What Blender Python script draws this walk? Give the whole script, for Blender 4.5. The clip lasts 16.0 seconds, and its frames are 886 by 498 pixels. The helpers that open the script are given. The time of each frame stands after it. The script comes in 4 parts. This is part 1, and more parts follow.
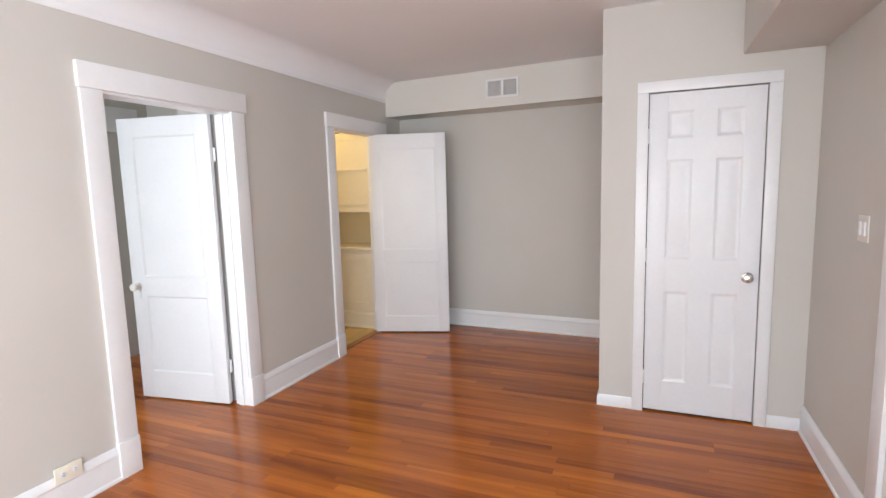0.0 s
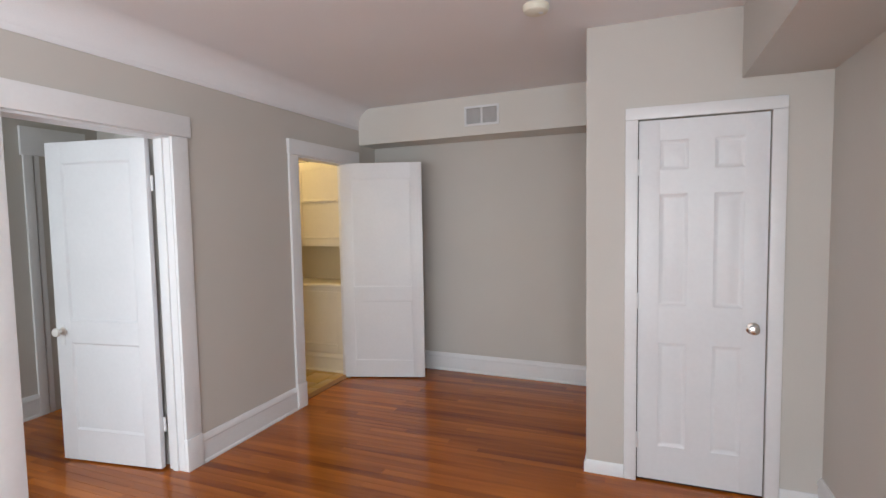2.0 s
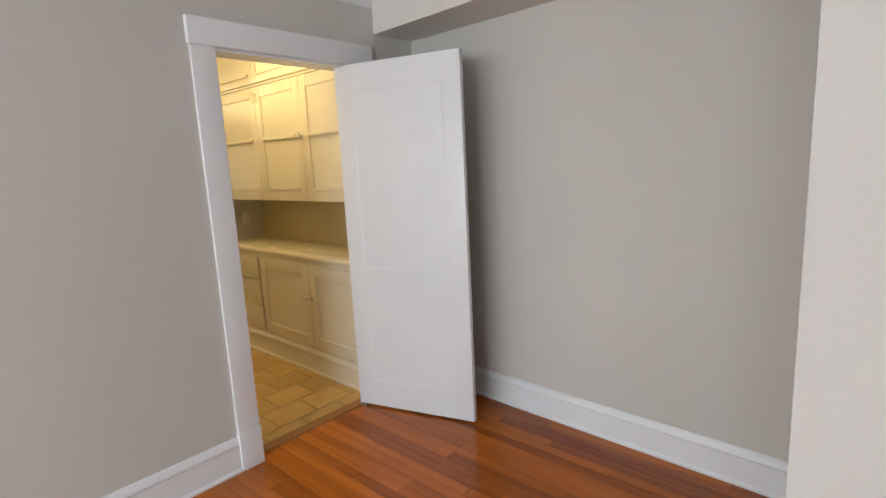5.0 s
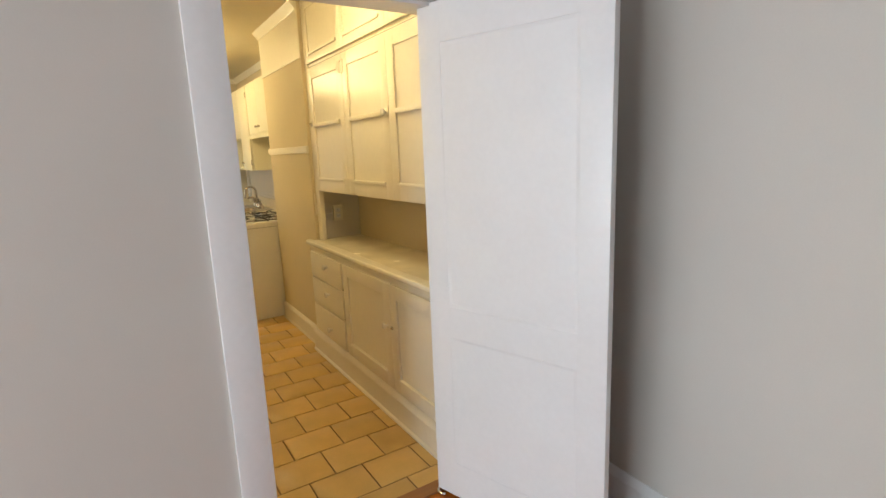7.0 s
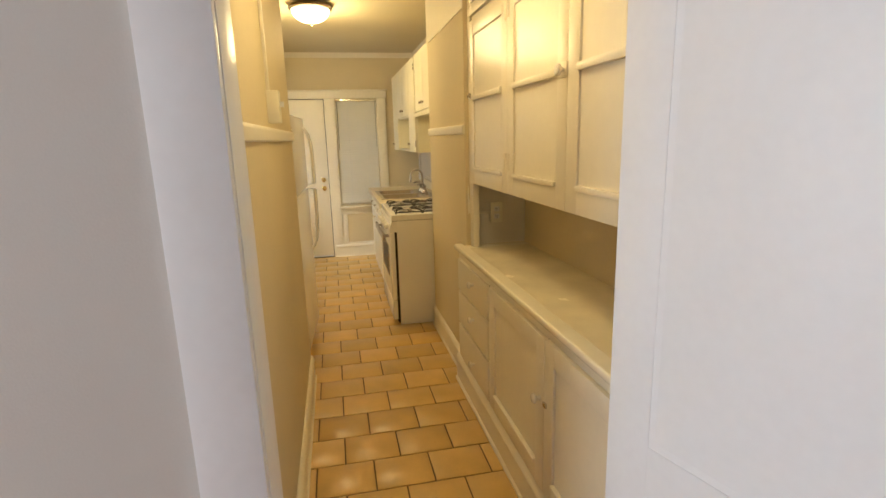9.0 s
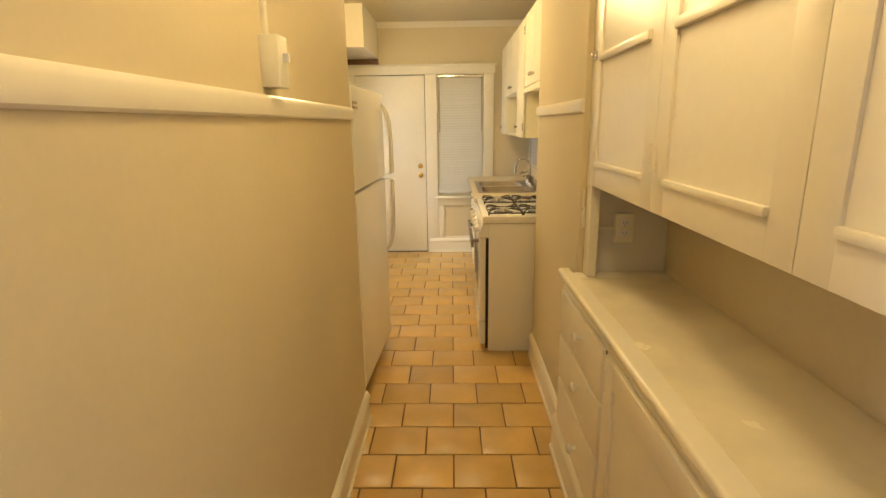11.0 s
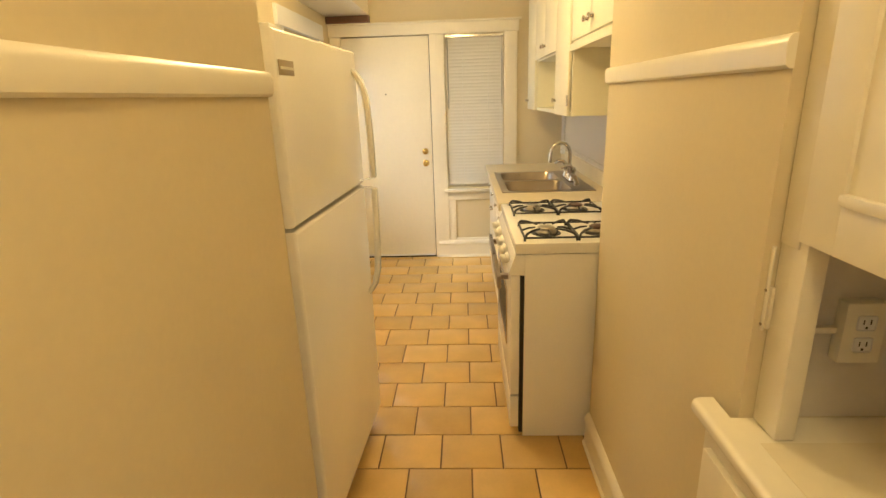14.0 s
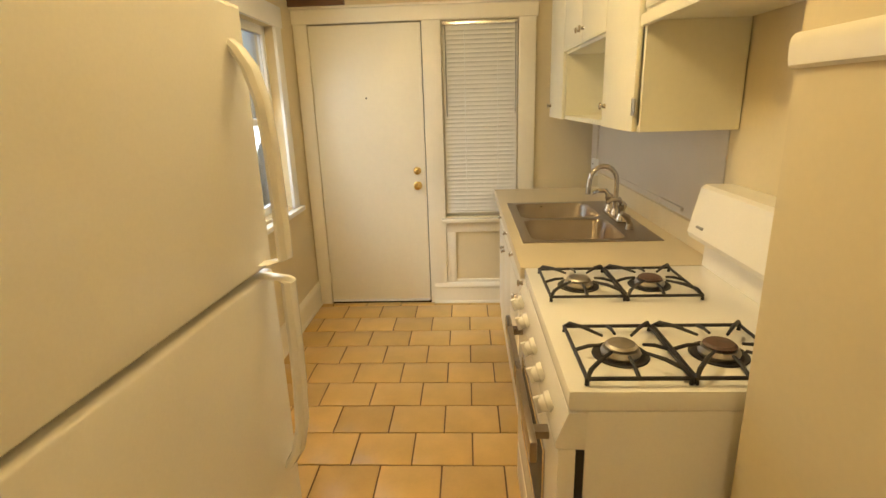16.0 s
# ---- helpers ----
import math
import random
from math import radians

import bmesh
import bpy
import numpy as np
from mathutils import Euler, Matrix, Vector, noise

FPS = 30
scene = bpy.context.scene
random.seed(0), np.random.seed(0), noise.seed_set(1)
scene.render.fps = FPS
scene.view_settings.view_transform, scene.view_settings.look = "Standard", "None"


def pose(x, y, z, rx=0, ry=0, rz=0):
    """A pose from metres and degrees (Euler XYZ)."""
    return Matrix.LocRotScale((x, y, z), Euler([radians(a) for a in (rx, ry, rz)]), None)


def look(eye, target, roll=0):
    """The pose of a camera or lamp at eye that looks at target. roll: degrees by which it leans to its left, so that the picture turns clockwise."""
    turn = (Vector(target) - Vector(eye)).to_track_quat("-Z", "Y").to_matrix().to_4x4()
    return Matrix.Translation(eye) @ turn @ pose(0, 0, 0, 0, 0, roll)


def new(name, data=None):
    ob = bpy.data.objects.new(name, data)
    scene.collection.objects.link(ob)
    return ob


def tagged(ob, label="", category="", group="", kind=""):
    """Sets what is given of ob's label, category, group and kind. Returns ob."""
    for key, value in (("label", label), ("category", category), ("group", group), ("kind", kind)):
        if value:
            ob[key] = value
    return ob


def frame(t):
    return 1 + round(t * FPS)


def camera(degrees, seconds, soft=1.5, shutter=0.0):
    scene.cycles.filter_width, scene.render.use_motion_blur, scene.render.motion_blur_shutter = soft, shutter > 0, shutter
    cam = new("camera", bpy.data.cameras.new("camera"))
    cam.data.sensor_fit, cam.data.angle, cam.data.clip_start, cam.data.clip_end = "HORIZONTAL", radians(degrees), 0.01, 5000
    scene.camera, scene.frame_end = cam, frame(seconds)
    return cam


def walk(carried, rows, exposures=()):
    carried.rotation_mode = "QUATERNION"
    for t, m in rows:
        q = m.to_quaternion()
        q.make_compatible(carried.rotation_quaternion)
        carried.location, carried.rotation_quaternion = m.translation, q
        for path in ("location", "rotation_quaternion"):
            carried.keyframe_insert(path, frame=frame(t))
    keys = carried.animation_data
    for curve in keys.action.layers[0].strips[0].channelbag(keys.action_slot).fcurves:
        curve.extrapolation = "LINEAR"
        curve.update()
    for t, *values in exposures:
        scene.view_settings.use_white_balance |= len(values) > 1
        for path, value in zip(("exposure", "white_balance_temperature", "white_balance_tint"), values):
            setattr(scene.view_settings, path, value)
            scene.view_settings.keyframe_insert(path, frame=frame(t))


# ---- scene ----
cam = camera(82.1, 16.0)
PATH = [
    (0, (2.59, 1.282, 1.497), (1.826, 3.114, 1.253), -1.5),
    (0.5, (2.594, 1.344, 1.532), (1.861, 3.199, 1.386), -1.4),
    (1, (2.574, 1.411, 1.557), (1.87, 3.281, 1.462), -1.3),
    (1.5, (2.592, 1.536, 1.557), (1.873, 3.4, 1.471), -1.2),
    (2, (2.579, 1.703, 1.524), (1.844, 3.559, 1.395), -1.0),
    (2.5, (2.526, 1.933, 1.474), (1.78, 3.778, 1.278), -1.0),
    (3, (2.447, 2.219, 1.497), (1.681, 4.046, 1.222), -1.1),
    (3.5, (2.419, 2.583, 1.492), (1.57, 4.368, 1.189), -1.1),
    (5.8, (2.195, 4.32, 1.468), (0.737, 5.643, 1.117), -2.5),
    (6, (2.098, 4.347, 1.488), (0.627, 5.654, 1.13), -2.1),
    (6.5, (1.896, 4.576, 1.498), (0.327, 5.758, 1.125), -2.5),
    (7, (1.696, 4.745, 1.493), (0.038, 5.799, 1.113), -2.3),
    (7.5, (1.489, 4.908, 1.493), (-0.258, 5.8, 1.104), -2.5),
    (8, (1.283, 5.059, 1.495), (-0.539, 5.777, 1.09), -2.6),
    (8.5, (1.074, 5.152, 1.494), (-0.799, 5.715, 1.078), -2.2),
    (9, (0.86, 5.236, 1.498), (-1.053, 5.631, 1.07), -1.6),
    (9.5, (0.659, 5.303, 1.492), (-1.282, 5.526, 1.066), -1.2),
    (10, (0.483, 5.396, 1.496), (-1.47, 5.444, 1.071), -1.1),
    (10.2, (0.381, 5.428, 1.475), (-1.573, 5.424, 1.051), -0.6),
    (12.3, (-0.336, 5.467, 1.488), (-2.263, 5.424, 0.954), -1.2),
    (12.5, (-0.404, 5.466, 1.485), (-2.33, 5.423, 0.947), -1.2),
    (13, (-0.636, 5.463, 1.501), (-2.552, 5.409, 0.932), -1.6),
    (13.5, (-0.843, 5.466, 1.495), (-2.756, 5.391, 0.915), -1.8),
    (14, (-1.115, 5.444, 1.488), (-3.029, 5.355, 0.914), -1.9),
    (14.5, (-1.39, 5.411, 1.502), (-3.304, 5.336, 0.925), -1.7),
    (15, (-1.643, 5.399, 1.49), (-3.562, 5.329, 0.932), -1.4),
    (15.5, (-1.936, 5.43, 1.491), (-3.856, 5.336, 0.937), -1.9),
    (16, (-2.178, 5.446, 1.479), (-4.097, 5.349, 0.925), -1.8),
]
walk(cam, [(t, look(eye, target, roll)) for t, eye, target, roll in PATH], exposures=(
    (0.0, -0.2, 6500, 10), (0.5, -0.25, 6500, 10), (1.0, -0.35, 6500, 10), (1.5, -0.48, 6500, 10), (2.0, -0.62, 6500, 10), (2.5, -0.66, 6500, 10), (3.7, -0.68, 6500, 10),
    (5.8, -0.04, 6250, 5), (8.0, -0.10, 6280, 6), (9.0, -0.17, 6400, 8), (9.5, -0.13, 6440, 9), (10.2, 0.0, 6520, 10), (12.3, 0.10, 6560, 10), (13.0, 0.26, 6560, 10), (14.0, 0.25, 6520, 10), (15.0, 0.10, 6440, 9), (16.0, -0.05, 6400, 9)))

# ---- world, sun, large lights ----
world = bpy.data.worlds.new("world")
scene.world = world
world.use_nodes = True
wn = world.node_tree.nodes
sky = wn.new("ShaderNodeTexSky")
sky.sky_type = 'NISHITA'
sky.sun_disc = False
sky.sun_elevation = radians(40)
sky.sun_rotation = radians(150)
wn["Background"].inputs["Strength"].default_value = 0.12
world.node_tree.links.new(sky.outputs[0], wn["Background"].inputs["Color"])


def lamp(name, kind, m, energy, color, **values):
    data = bpy.data.lights.new(name, kind)
    data.energy, data.color = energy, color
    for k, v in values.items():
        if k == "angle":
            data.angle = v
        if k == "size":
            data.shape, data.size, data.size_y = 'RECTANGLE', v[0], v[1]
        if k == "radius":
            data.shadow_soft_size = v
    ob = new(name, data)
    ob.matrix_world = m
    return ob


lamp("sun", 'SUN', look((6, -12, 12), (0, 0, 0)), 1.2, (1, 0.96, 0.9), angle=radians(10))
DAY = (0.875, 0.95, 1.0)
# two area lamps in added windows, out of view behind the walker
lamp("unseen_south_daylight", 'AREA', look((1.7, -1.50, 1.45), (1.7, 3.0, 2.9)), 142, DAY, size=(2.5, 1.6))
lamp("unseen_east_daylight", 'AREA', look((3.40, -0.2, 1.45), (0.0, 1.0, 2.5)), 162, DAY, size=(1.9, 1.5))
# added lamp at an unseen opening, to light the bedroom and its door
lamp("added_bedroom_daylight", 'AREA', look((-1.05, 0.55, 1.45), (-1.05, 4, 1.2)), 68, DAY, size=(1.0, 1.4))
WARM = (1.0, 0.745, 0.36)
lamp("kitchen_bulb", 'POINT', pose(-3.6, 5.14, 2.30), 37, WARM, radius=0.12)
lamp("pantry_bulb", 'POINT', pose(-0.9, 5.55, 2.33), 17.0, WARM, radius=0.14)
lamp("kitchen_window_daylight", 'AREA', look((-5.05, 4.22, 1.4), (-5.05, 6, 0.6)), 8, DAY, size=(0.6, 1.1))

# ---- materials ----


def mat(name, color, rough=0.5, metal=0.0, vary=0.06, scale=3.0, grain=60.0, bump=0.1, spec=0.5, trans=0.0, emit=None, rand=0.0, grainvary=0.03, coat=0.0):
    """A painted or plain surface: colour that drifts at two scales, uneven gloss and a fine relief."""
    m = bpy.data.materials.new(name)
    m.use_nodes = True
    t = m.node_tree
    n, l = t.nodes, t.links
    p = n["Principled BSDF"]
    p.inputs["Roughness"].default_value = rough
    p.inputs["Metallic"].default_value = metal
    p.inputs["Specular IOR Level"].default_value = spec
    p.inputs["Transmission Weight"].default_value = trans
    p.inputs["Coat Weight"].default_value = coat
    co = n.new("ShaderNodeTexCoord")
    geo = n.new("ShaderNodeNewGeometry")
    big = n.new("ShaderNodeTexNoise")
    big.inputs["Scale"].default_value = scale
    big.inputs["Detail"].default_value = 4
    fine = n.new("ShaderNodeTexNoise")
    fine.inputs["Scale"].default_value = grain
    fine.inputs["Detail"].default_value = 3
    l.new(geo.outputs["Position"], big.inputs["Vector"])
    l.new(geo.outputs["Position"], fine.inputs["Vector"])
    a = n.new("ShaderNodeMapRange")
    a.inputs["To Min"].default_value, a.inputs["To Max"].default_value = 1 - vary, 1 + vary
    a.inputs["From Min"].default_value, a.inputs["From Max"].default_value = 0.3, 0.7
    l.new(big.outputs["Fac"], a.inputs["Value"])
    b = n.new("ShaderNodeMapRange")
    b.inputs["To Min"].default_value, b.inputs["To Max"].default_value = 1 - grainvary, 1 + grainvary
    l.new(fine.outputs["Fac"], b.inputs["Value"])
    mul = n.new("ShaderNodeMath")
    mul.operation = 'MULTIPLY'
    l.new(a.outputs[0], mul.inputs[0])
    l.new(b.outputs[0], mul.inputs[1])
    last = mul
    if rand:
        info = n.new("ShaderNodeObjectInfo")
        c = n.new("ShaderNodeMapRange")
        c.inputs["To Min"].default_value, c.inputs["To Max"].default_value = 1 - rand, 1 + rand
        l.new(info.outputs["Random"], c.inputs["Value"])
        last = n.new("ShaderNodeMath")
        last.operation = 'MULTIPLY'
        l.new(mul.outputs[0], last.inputs[0])
        l.new(c.outputs[0], last.inputs[1])
    mix = n.new("ShaderNodeVectorMath")
    mix.operation = 'SCALE'
    mix.inputs[0].default_value = color[:3]
    l.new(last.outputs[0], mix.inputs["Scale"])
    l.new(mix.outputs[0], p.inputs["Base Color"])
    r = n.new("ShaderNodeMapRange")
    r.inputs["To Min"].default_value, r.inputs["To Max"].default_value = max(rough - 0.08, 0.02), min(rough + 0.08, 1)
    l.new(big.outputs["Fac"], r.inputs["Value"])
    l.new(r.outputs[0], p.inputs["Roughness"])
    if bump:
        bp = n.new("ShaderNodeBump")
        bp.inputs["Strength"].default_value = bump
        bp.inputs["Distance"].default_value = 0.002
        l.new(fine.outputs["Fac"], bp.inputs["Height"])
        l.new(bp.outputs[0], p.inputs["Normal"])
    if emit:
        p.inputs["Emission Color"].default_value = (*emit[0], 1)
        p.inputs["Emission Strength"].default_value = emit[1]
    return m


M_WALL = mat("greige_wall_paint", (0.578, 0.556, 0.523), 0.62, vary=0.025, scale=1.2, grain=220, bump=0.12)
M_CEIL = mat("ceiling_paint", (0.84, 0.845, 0.875), 0.75, vary=0.02, scale=1.0, grain=150, bump=0.15)
# a paler tone than the wall, for the beam and switch plate
M_BEAM = mat("paler_wall_tone", (0.69, 0.67, 0.63), 0.6, vary=0.02, scale=1.0, grain=200, bump=0.1)
M_TRIM = mat("white_trim_paint", (0.775, 0.785, 0.805), 0.33, vary=0.02, scale=4, grain=40, bump=0.12)
M_DOOR = mat("white_door_paint", (0.755, 0.77, 0.80), 0.36, vary=0.02, scale=3, grain=45, bump=0.15)
M_KWALL = mat("cream_kitchen_paint", (0.675, 0.585, 0.40), 0.72, vary=0.04, scale=1.5, grain=60, bump=0.10, spec=0.3)
M_KTRIM = mat("cream_gloss_paint", (0.80, 0.75, 0.63), 0.33, vary=0.02, scale=2.5, grain=30, bump=0.04)
M_KCEIL = mat("kitchen_ceiling_paint", (0.62, 0.55, 0.38), 0.6, vary=0.04, scale=1.5, grain=90, bump=0.2)
# near-black that stands in for the shade in gaps, slots and holes
M_DARK = mat("gap_and_hole_shade", (0.03, 0.025, 0.02), 0.8)
M_METAL = mat("satin_nickel", (0.62, 0.60, 0.57), 0.25, 1.0, vary=0.03, bump=0)
M_BRASS = mat("polished_brass", (0.80, 0.60, 0.25), 0.2, 1.0, vary=0.04, bump=0)
M_KNOBW = mat("painted_white_knob", (0.80, 0.78, 0.74), 0.25, vary=0.02, bump=0)
M_GRILLE = mat("grey_grille_shadow", (0.30, 0.29, 0.28), 0.7)
M_PLATE = mat("ivory_plastic", (0.78, 0.75, 0.64), 0.35, vary=0.01, bump=0)
M_APPL = mat("white_appliance_enamel", (0.88, 0.86, 0.82), 0.22, vary=0.015, scale=2, grain=160, bump=0.05, coat=0.3)
M_IRON = mat("black_cast_iron", (0.025, 0.022, 0.022), 0.5, vary=0.2, scale=20, grain=200, bump=0.3)
M_STEEL = mat("brushed_stainless", (0.36, 0.31, 0.26), 0.30, 1.0, vary=0.08, scale=6, grain=200, bump=0.05)
M_CHROME = mat("chrome", (0.60, 0.57, 0.53), 0.12, 1.0, vary=0.02, bump=0)
M_LAMIN = mat("beige_laminate", (0.66, 0.57, 0.40), 0.35, vary=0.05, scale=5, grain=120, bump=0.05)
M_SPLASH = mat("grey_backsplash_paint", (0.62, 0.565, 0.49), 0.45, vary=0.04, scale=3, grain=80, bump=0.15)
M_BLIND = mat("white_vinyl_slat", (0.84, 0.82, 0.77), 0.45, vary=0.02, bump=0)
M_BRONZE = mat("brushed_bronze", (0.36, 0.29, 0.20), 0.35, 0.9, vary=0.05, bump=0)
M_BROWN = mat("mottled_brown", (0.16, 0.075, 0.04), 0.5, vary=0.15, scale=6)
M_BURNER = mat("burner_aluminium", (0.42, 0.39, 0.35), 0.4, 1.0, vary=0.15, scale=30)
M_RUST = mat("browned_burner_cap", (0.10, 0.055, 0.04), 0.55, vary=0.25, scale=40)
M_GLASS = mat("window_glass", (0.95, 0.97, 0.97), 0.02, trans=1.0, vary=0, bump=0)
M_FROST = mat("frosted_lamp_glass", (0.85, 0.84, 0.80), 0.4, vary=0.02, bump=0)
M_LIT = mat("lit_frosted_glass", (0.9, 0.85, 0.7), 0.4, vary=0.0, bump=0, emit=((1.0, 0.80, 0.45), 9.0))
M_GROUT = mat("brown_grout", (0.16, 0.10, 0.05), 0.9, vary=0.15, scale=8, grain=150, bump=0.4)
M_SUBFLOOR = mat("dark_floor_joint", (0.05, 0.018, 0.008), 0.6, vary=0.1)
M_OUTSIDE = mat("pale_added_wall", (0.5, 0.5, 0.48), 0.9)


def wood_mat(name, dark, light, rough, length_axis, rand=0.5, streak=28.0):
    """Varnished floorboards: grain streaks drawn out along the board, tone set board by board."""
    m = bpy.data.materials.new(name)
    m.use_nodes = True
    n, l = m.node_tree.nodes, m.node_tree.links
    p = n["Principled BSDF"]
    p.inputs["Specular IOR Level"].default_value = 0.38
    geo = n.new("ShaderNodeNewGeometry")
    info = n.new("ShaderNodeObjectInfo")
    mp = n.new("ShaderNodeMapping")
    s = [streak, streak, streak]
    s[length_axis] = 0.9
    mp.inputs["Scale"].default_value = s
    l.new(geo.outputs["Position"], mp.inputs["Vector"])
    off = n.new("ShaderNodeVectorMath")
    off.operation = 'ADD'
    sc = n.new("ShaderNodeVectorMath")
    sc.operation = 'SCALE'
    sc.inputs[0].default_value = (37, 11, 53)
    l.new(info.outputs["Random"], sc.inputs["Scale"])
    l.new(mp.outputs[0], off.inputs[0])
    l.new(sc.outputs[0], off.inputs[1])
    no = n.new("ShaderNodeTexNoise")
    no.inputs["Scale"].default_value = 1.0
    no.inputs["Detail"].default_value = 5
    no.inputs["Distortion"].default_value = 0.6
    l.new(off.outputs[0], no.inputs["Vector"])
    add = n.new("ShaderNodeMath")
    add.operation = 'MULTIPLY_ADD'
    add.inputs[1].default_value = rand
    isl = n.new("ShaderNodeMath")
    isl.operation = 'ADD'
    l.new(info.outputs["Random"], isl.inputs[0])
    l.new(geo.outputs["Random Per Island"], isl.inputs[1])
    fr = n.new("ShaderNodeMath")
    fr.operation = 'FRACT'
    l.new(isl.outputs[0], fr.inputs[0])
    l.new(fr.outputs[0], add.inputs[0])
    half = n.new("ShaderNodeMath")
    half.operation = 'MULTIPLY'
    half.inputs[1].default_value = 1 - rand
    l.new(no.outputs["Fac"], half.inputs[0])
    l.new(half.outputs[0], add.inputs[2])
    ramp = n.new("ShaderNodeValToRGB")
    ramp.color_ramp.elements[0].position, ramp.color_ramp.elements[1].position = 0.12, 0.85
    ramp.color_ramp.elements[0].color, ramp.color_ramp.elements[1].color = (*dark, 1), (*light, 1)
    l.new(add.outputs[0], ramp.inputs["Fac"])
    l.new(ramp.outputs["Color"], p.inputs["Base Color"])
    wear = n.new("ShaderNodeTexNoise")
    wear.inputs["Scale"].default_value = 2.5
    wear.inputs["Detail"].default_value = 5
    l.new(geo.outputs["Position"], wear.inputs["Vector"])
    r = n.new("ShaderNodeMapRange")
    r.inputs["To Min"].default_value, r.inputs["To Max"].default_value = rough - 0.06, rough + 0.12
    l.new(wear.outputs["Fac"], r.inputs["Value"])
    l.new(r.outputs[0], p.inputs["Roughness"])
    bp = n.new("ShaderNodeBump")
    bp.inputs["Strength"].default_value = 0.08
    bp.inputs["Distance"].default_value = 0.002
    l.new(no.outputs["Fac"], bp.inputs["Height"])
    l.new(bp.outputs[0], p.inputs["Normal"])
    return m


M_WOOD = wood_mat("varnished_floor_strip", (0.095, 0.011, 0.002), (0.64, 0.185, 0.018), 0.15, 0, 0.30, 13.0)
M_SILLWOOD = wood_mat("worn_threshold_wood", (0.22, 0.09, 0.03), (0.40, 0.19, 0.07), 0.4, 1, 0.3)
M_TILE = mat("ochre_floor_tile", (0.60, 0.395, 0.14), 0.33, vary=0.08, scale=7, grain=70, bump=0.12, rand=0.13, grainvary=0.05)

# ---- building helpers ----


def box(bm, lo, hi, bev=0.0):
    """An axis-aligned block between two corners, its edges eased by bev."""
    x0, y0, z0 = (min(a, b) for a, b in zip(lo, hi))
    x1, y1, z1 = (max(a, b) for a, b in zip(lo, hi))
    v = [bm.verts.new(c) for c in ((x0, y0, z0), (x1, y0, z0), (x1, y1, z0), (x0, y1, z0), (x0, y0, z1), (x1, y0, z1), (x1, y1, z1), (x0, y1, z1))]
    f = [bm.faces.new([v[i] for i in q]) for q in ((3, 2, 1, 0), (4, 5, 6, 7), (0, 1, 5, 4), (1, 2, 6, 5), (2, 3, 7, 6), (3, 0, 4, 7))]
    if bev:
        e = list({e for q in f for e in q.edges})
        bmesh.ops.bevel(bm, geom=e, offset=bev, segments=2, profile=0.6, affect='EDGES')
    return v


def lathe(bm, profile, center, axis='z', steps=20):
    """Turns a profile of (radius, height) round an axis through center."""
    rings = []
    for r, h in profile:
        ring = []
        for k in range(steps):
            a = 2 * math.pi * k / steps
            c, s = r * math.cos(a), r * math.sin(a)
            q = {'z': (c, s, h), 'y': (c, h, -s), 'x': (h, c, s)}[axis]
            ring.append(bm.verts.new([i + j for i, j in zip(center, q)]))
        rings.append(ring)
    for a, b in zip(rings, rings[1:]):
        for k in range(steps):
            bm.faces.new((a[k], a[(k + 1) % steps], b[(k + 1) % steps], b[k]))
    bm.faces.new(rings[0][::-1])
    bm.faces.new(rings[-1])


def tube(bm, points, r, steps=10):
    """A round bar along a line of points."""
    pts = [Vector(p) for p in points]
    rings = []
    up = Vector((0.13, 0.27, 0.95)).normalized()
    for i, p in enumerate(pts):
        d = (pts[min(i + 1, len(pts) - 1)] - pts[max(i - 1, 0)]).normalized()
        u = d.cross(up).normalized()
        w = d.cross(u)
        rr = r[i] if isinstance(r, (list, tuple)) else r
        rings.append([bm.verts.new(p + u * rr * math.cos(2 * math.pi * k / steps) + w * rr * math.sin(2 * math.pi * k / steps)) for k in range(steps)])
    for a, b in zip(rings, rings[1:]):
        for k in range(steps):
            bm.faces.new((a[k], a[(k + 1) % steps], b[(k + 1) % steps], b[k]))
    bm.faces.new(rings[0][::-1])
    bm.faces.new(rings[-1])


def extrude_x(bm, prof, x0, x1):
    """A profile of (y, z) drawn from x0 to x1."""
    a = [bm.verts.new((x0, y, z)) for y, z in prof]
    b = [bm.verts.new((x1, y, z)) for y, z in prof]
    k = len(prof)
    for i in range(k):
        bm.faces.new((a[i], a[(i + 1) % k], b[(i + 1) % k], b[i]))
    bm.faces.new(a[::-1])
    bm.faces.new(b)


def finish(ob_name, bm, material, smooth=True):
    bmesh.ops.recalc_face_normals(bm, faces=bm.faces)
    me = bpy.data.meshes.new(ob_name)
    bm.to_mesh(me)
    bm.free()
    me.materials.append(material)
    if smooth:
        me.polygons.foreach_set("use_smooth", [True] * len(me.polygons))
        me.set_sharp_from_angle(angle=radians(32))
    return me


def part(name, bm, material, parent, label=""):
    """Links a bmesh as one mesh under a thing or a part."""
    ob = new(name, finish(name, bm, material))
    ob.parent = parent
    if label:
        ob["label"] = label
    return ob


def thing(name, m, label, category, group="", kind=""):
    ob = new(name)
    ob.empty_display_size = 0.1
    ob.matrix_world = m
    return tagged(ob, label, category, group, kind)


def solid(name, bm, material, label="", category="", kind="structure", m=None, group=""):
    ob = new(name, finish(name, bm, material))
    if m:
        ob.matrix_world = m
    return tagged(ob, label, category, group, kind)


def block(name, material, *boxes, label="", category="", kind="structure", bev=0.0, m=None):
    bm = bmesh.new()
    for lo, hi in boxes:
        box(bm, lo, hi, bev)
    return solid(name, bm, material, label, category, kind, m)


def bits(name, material, parent, *boxes, bev=0.0, label=""):
    bm = bmesh.new()
    for lo, hi in boxes:
        box(bm, lo, hi, bev)
    return part(name, bm, material, parent, label)


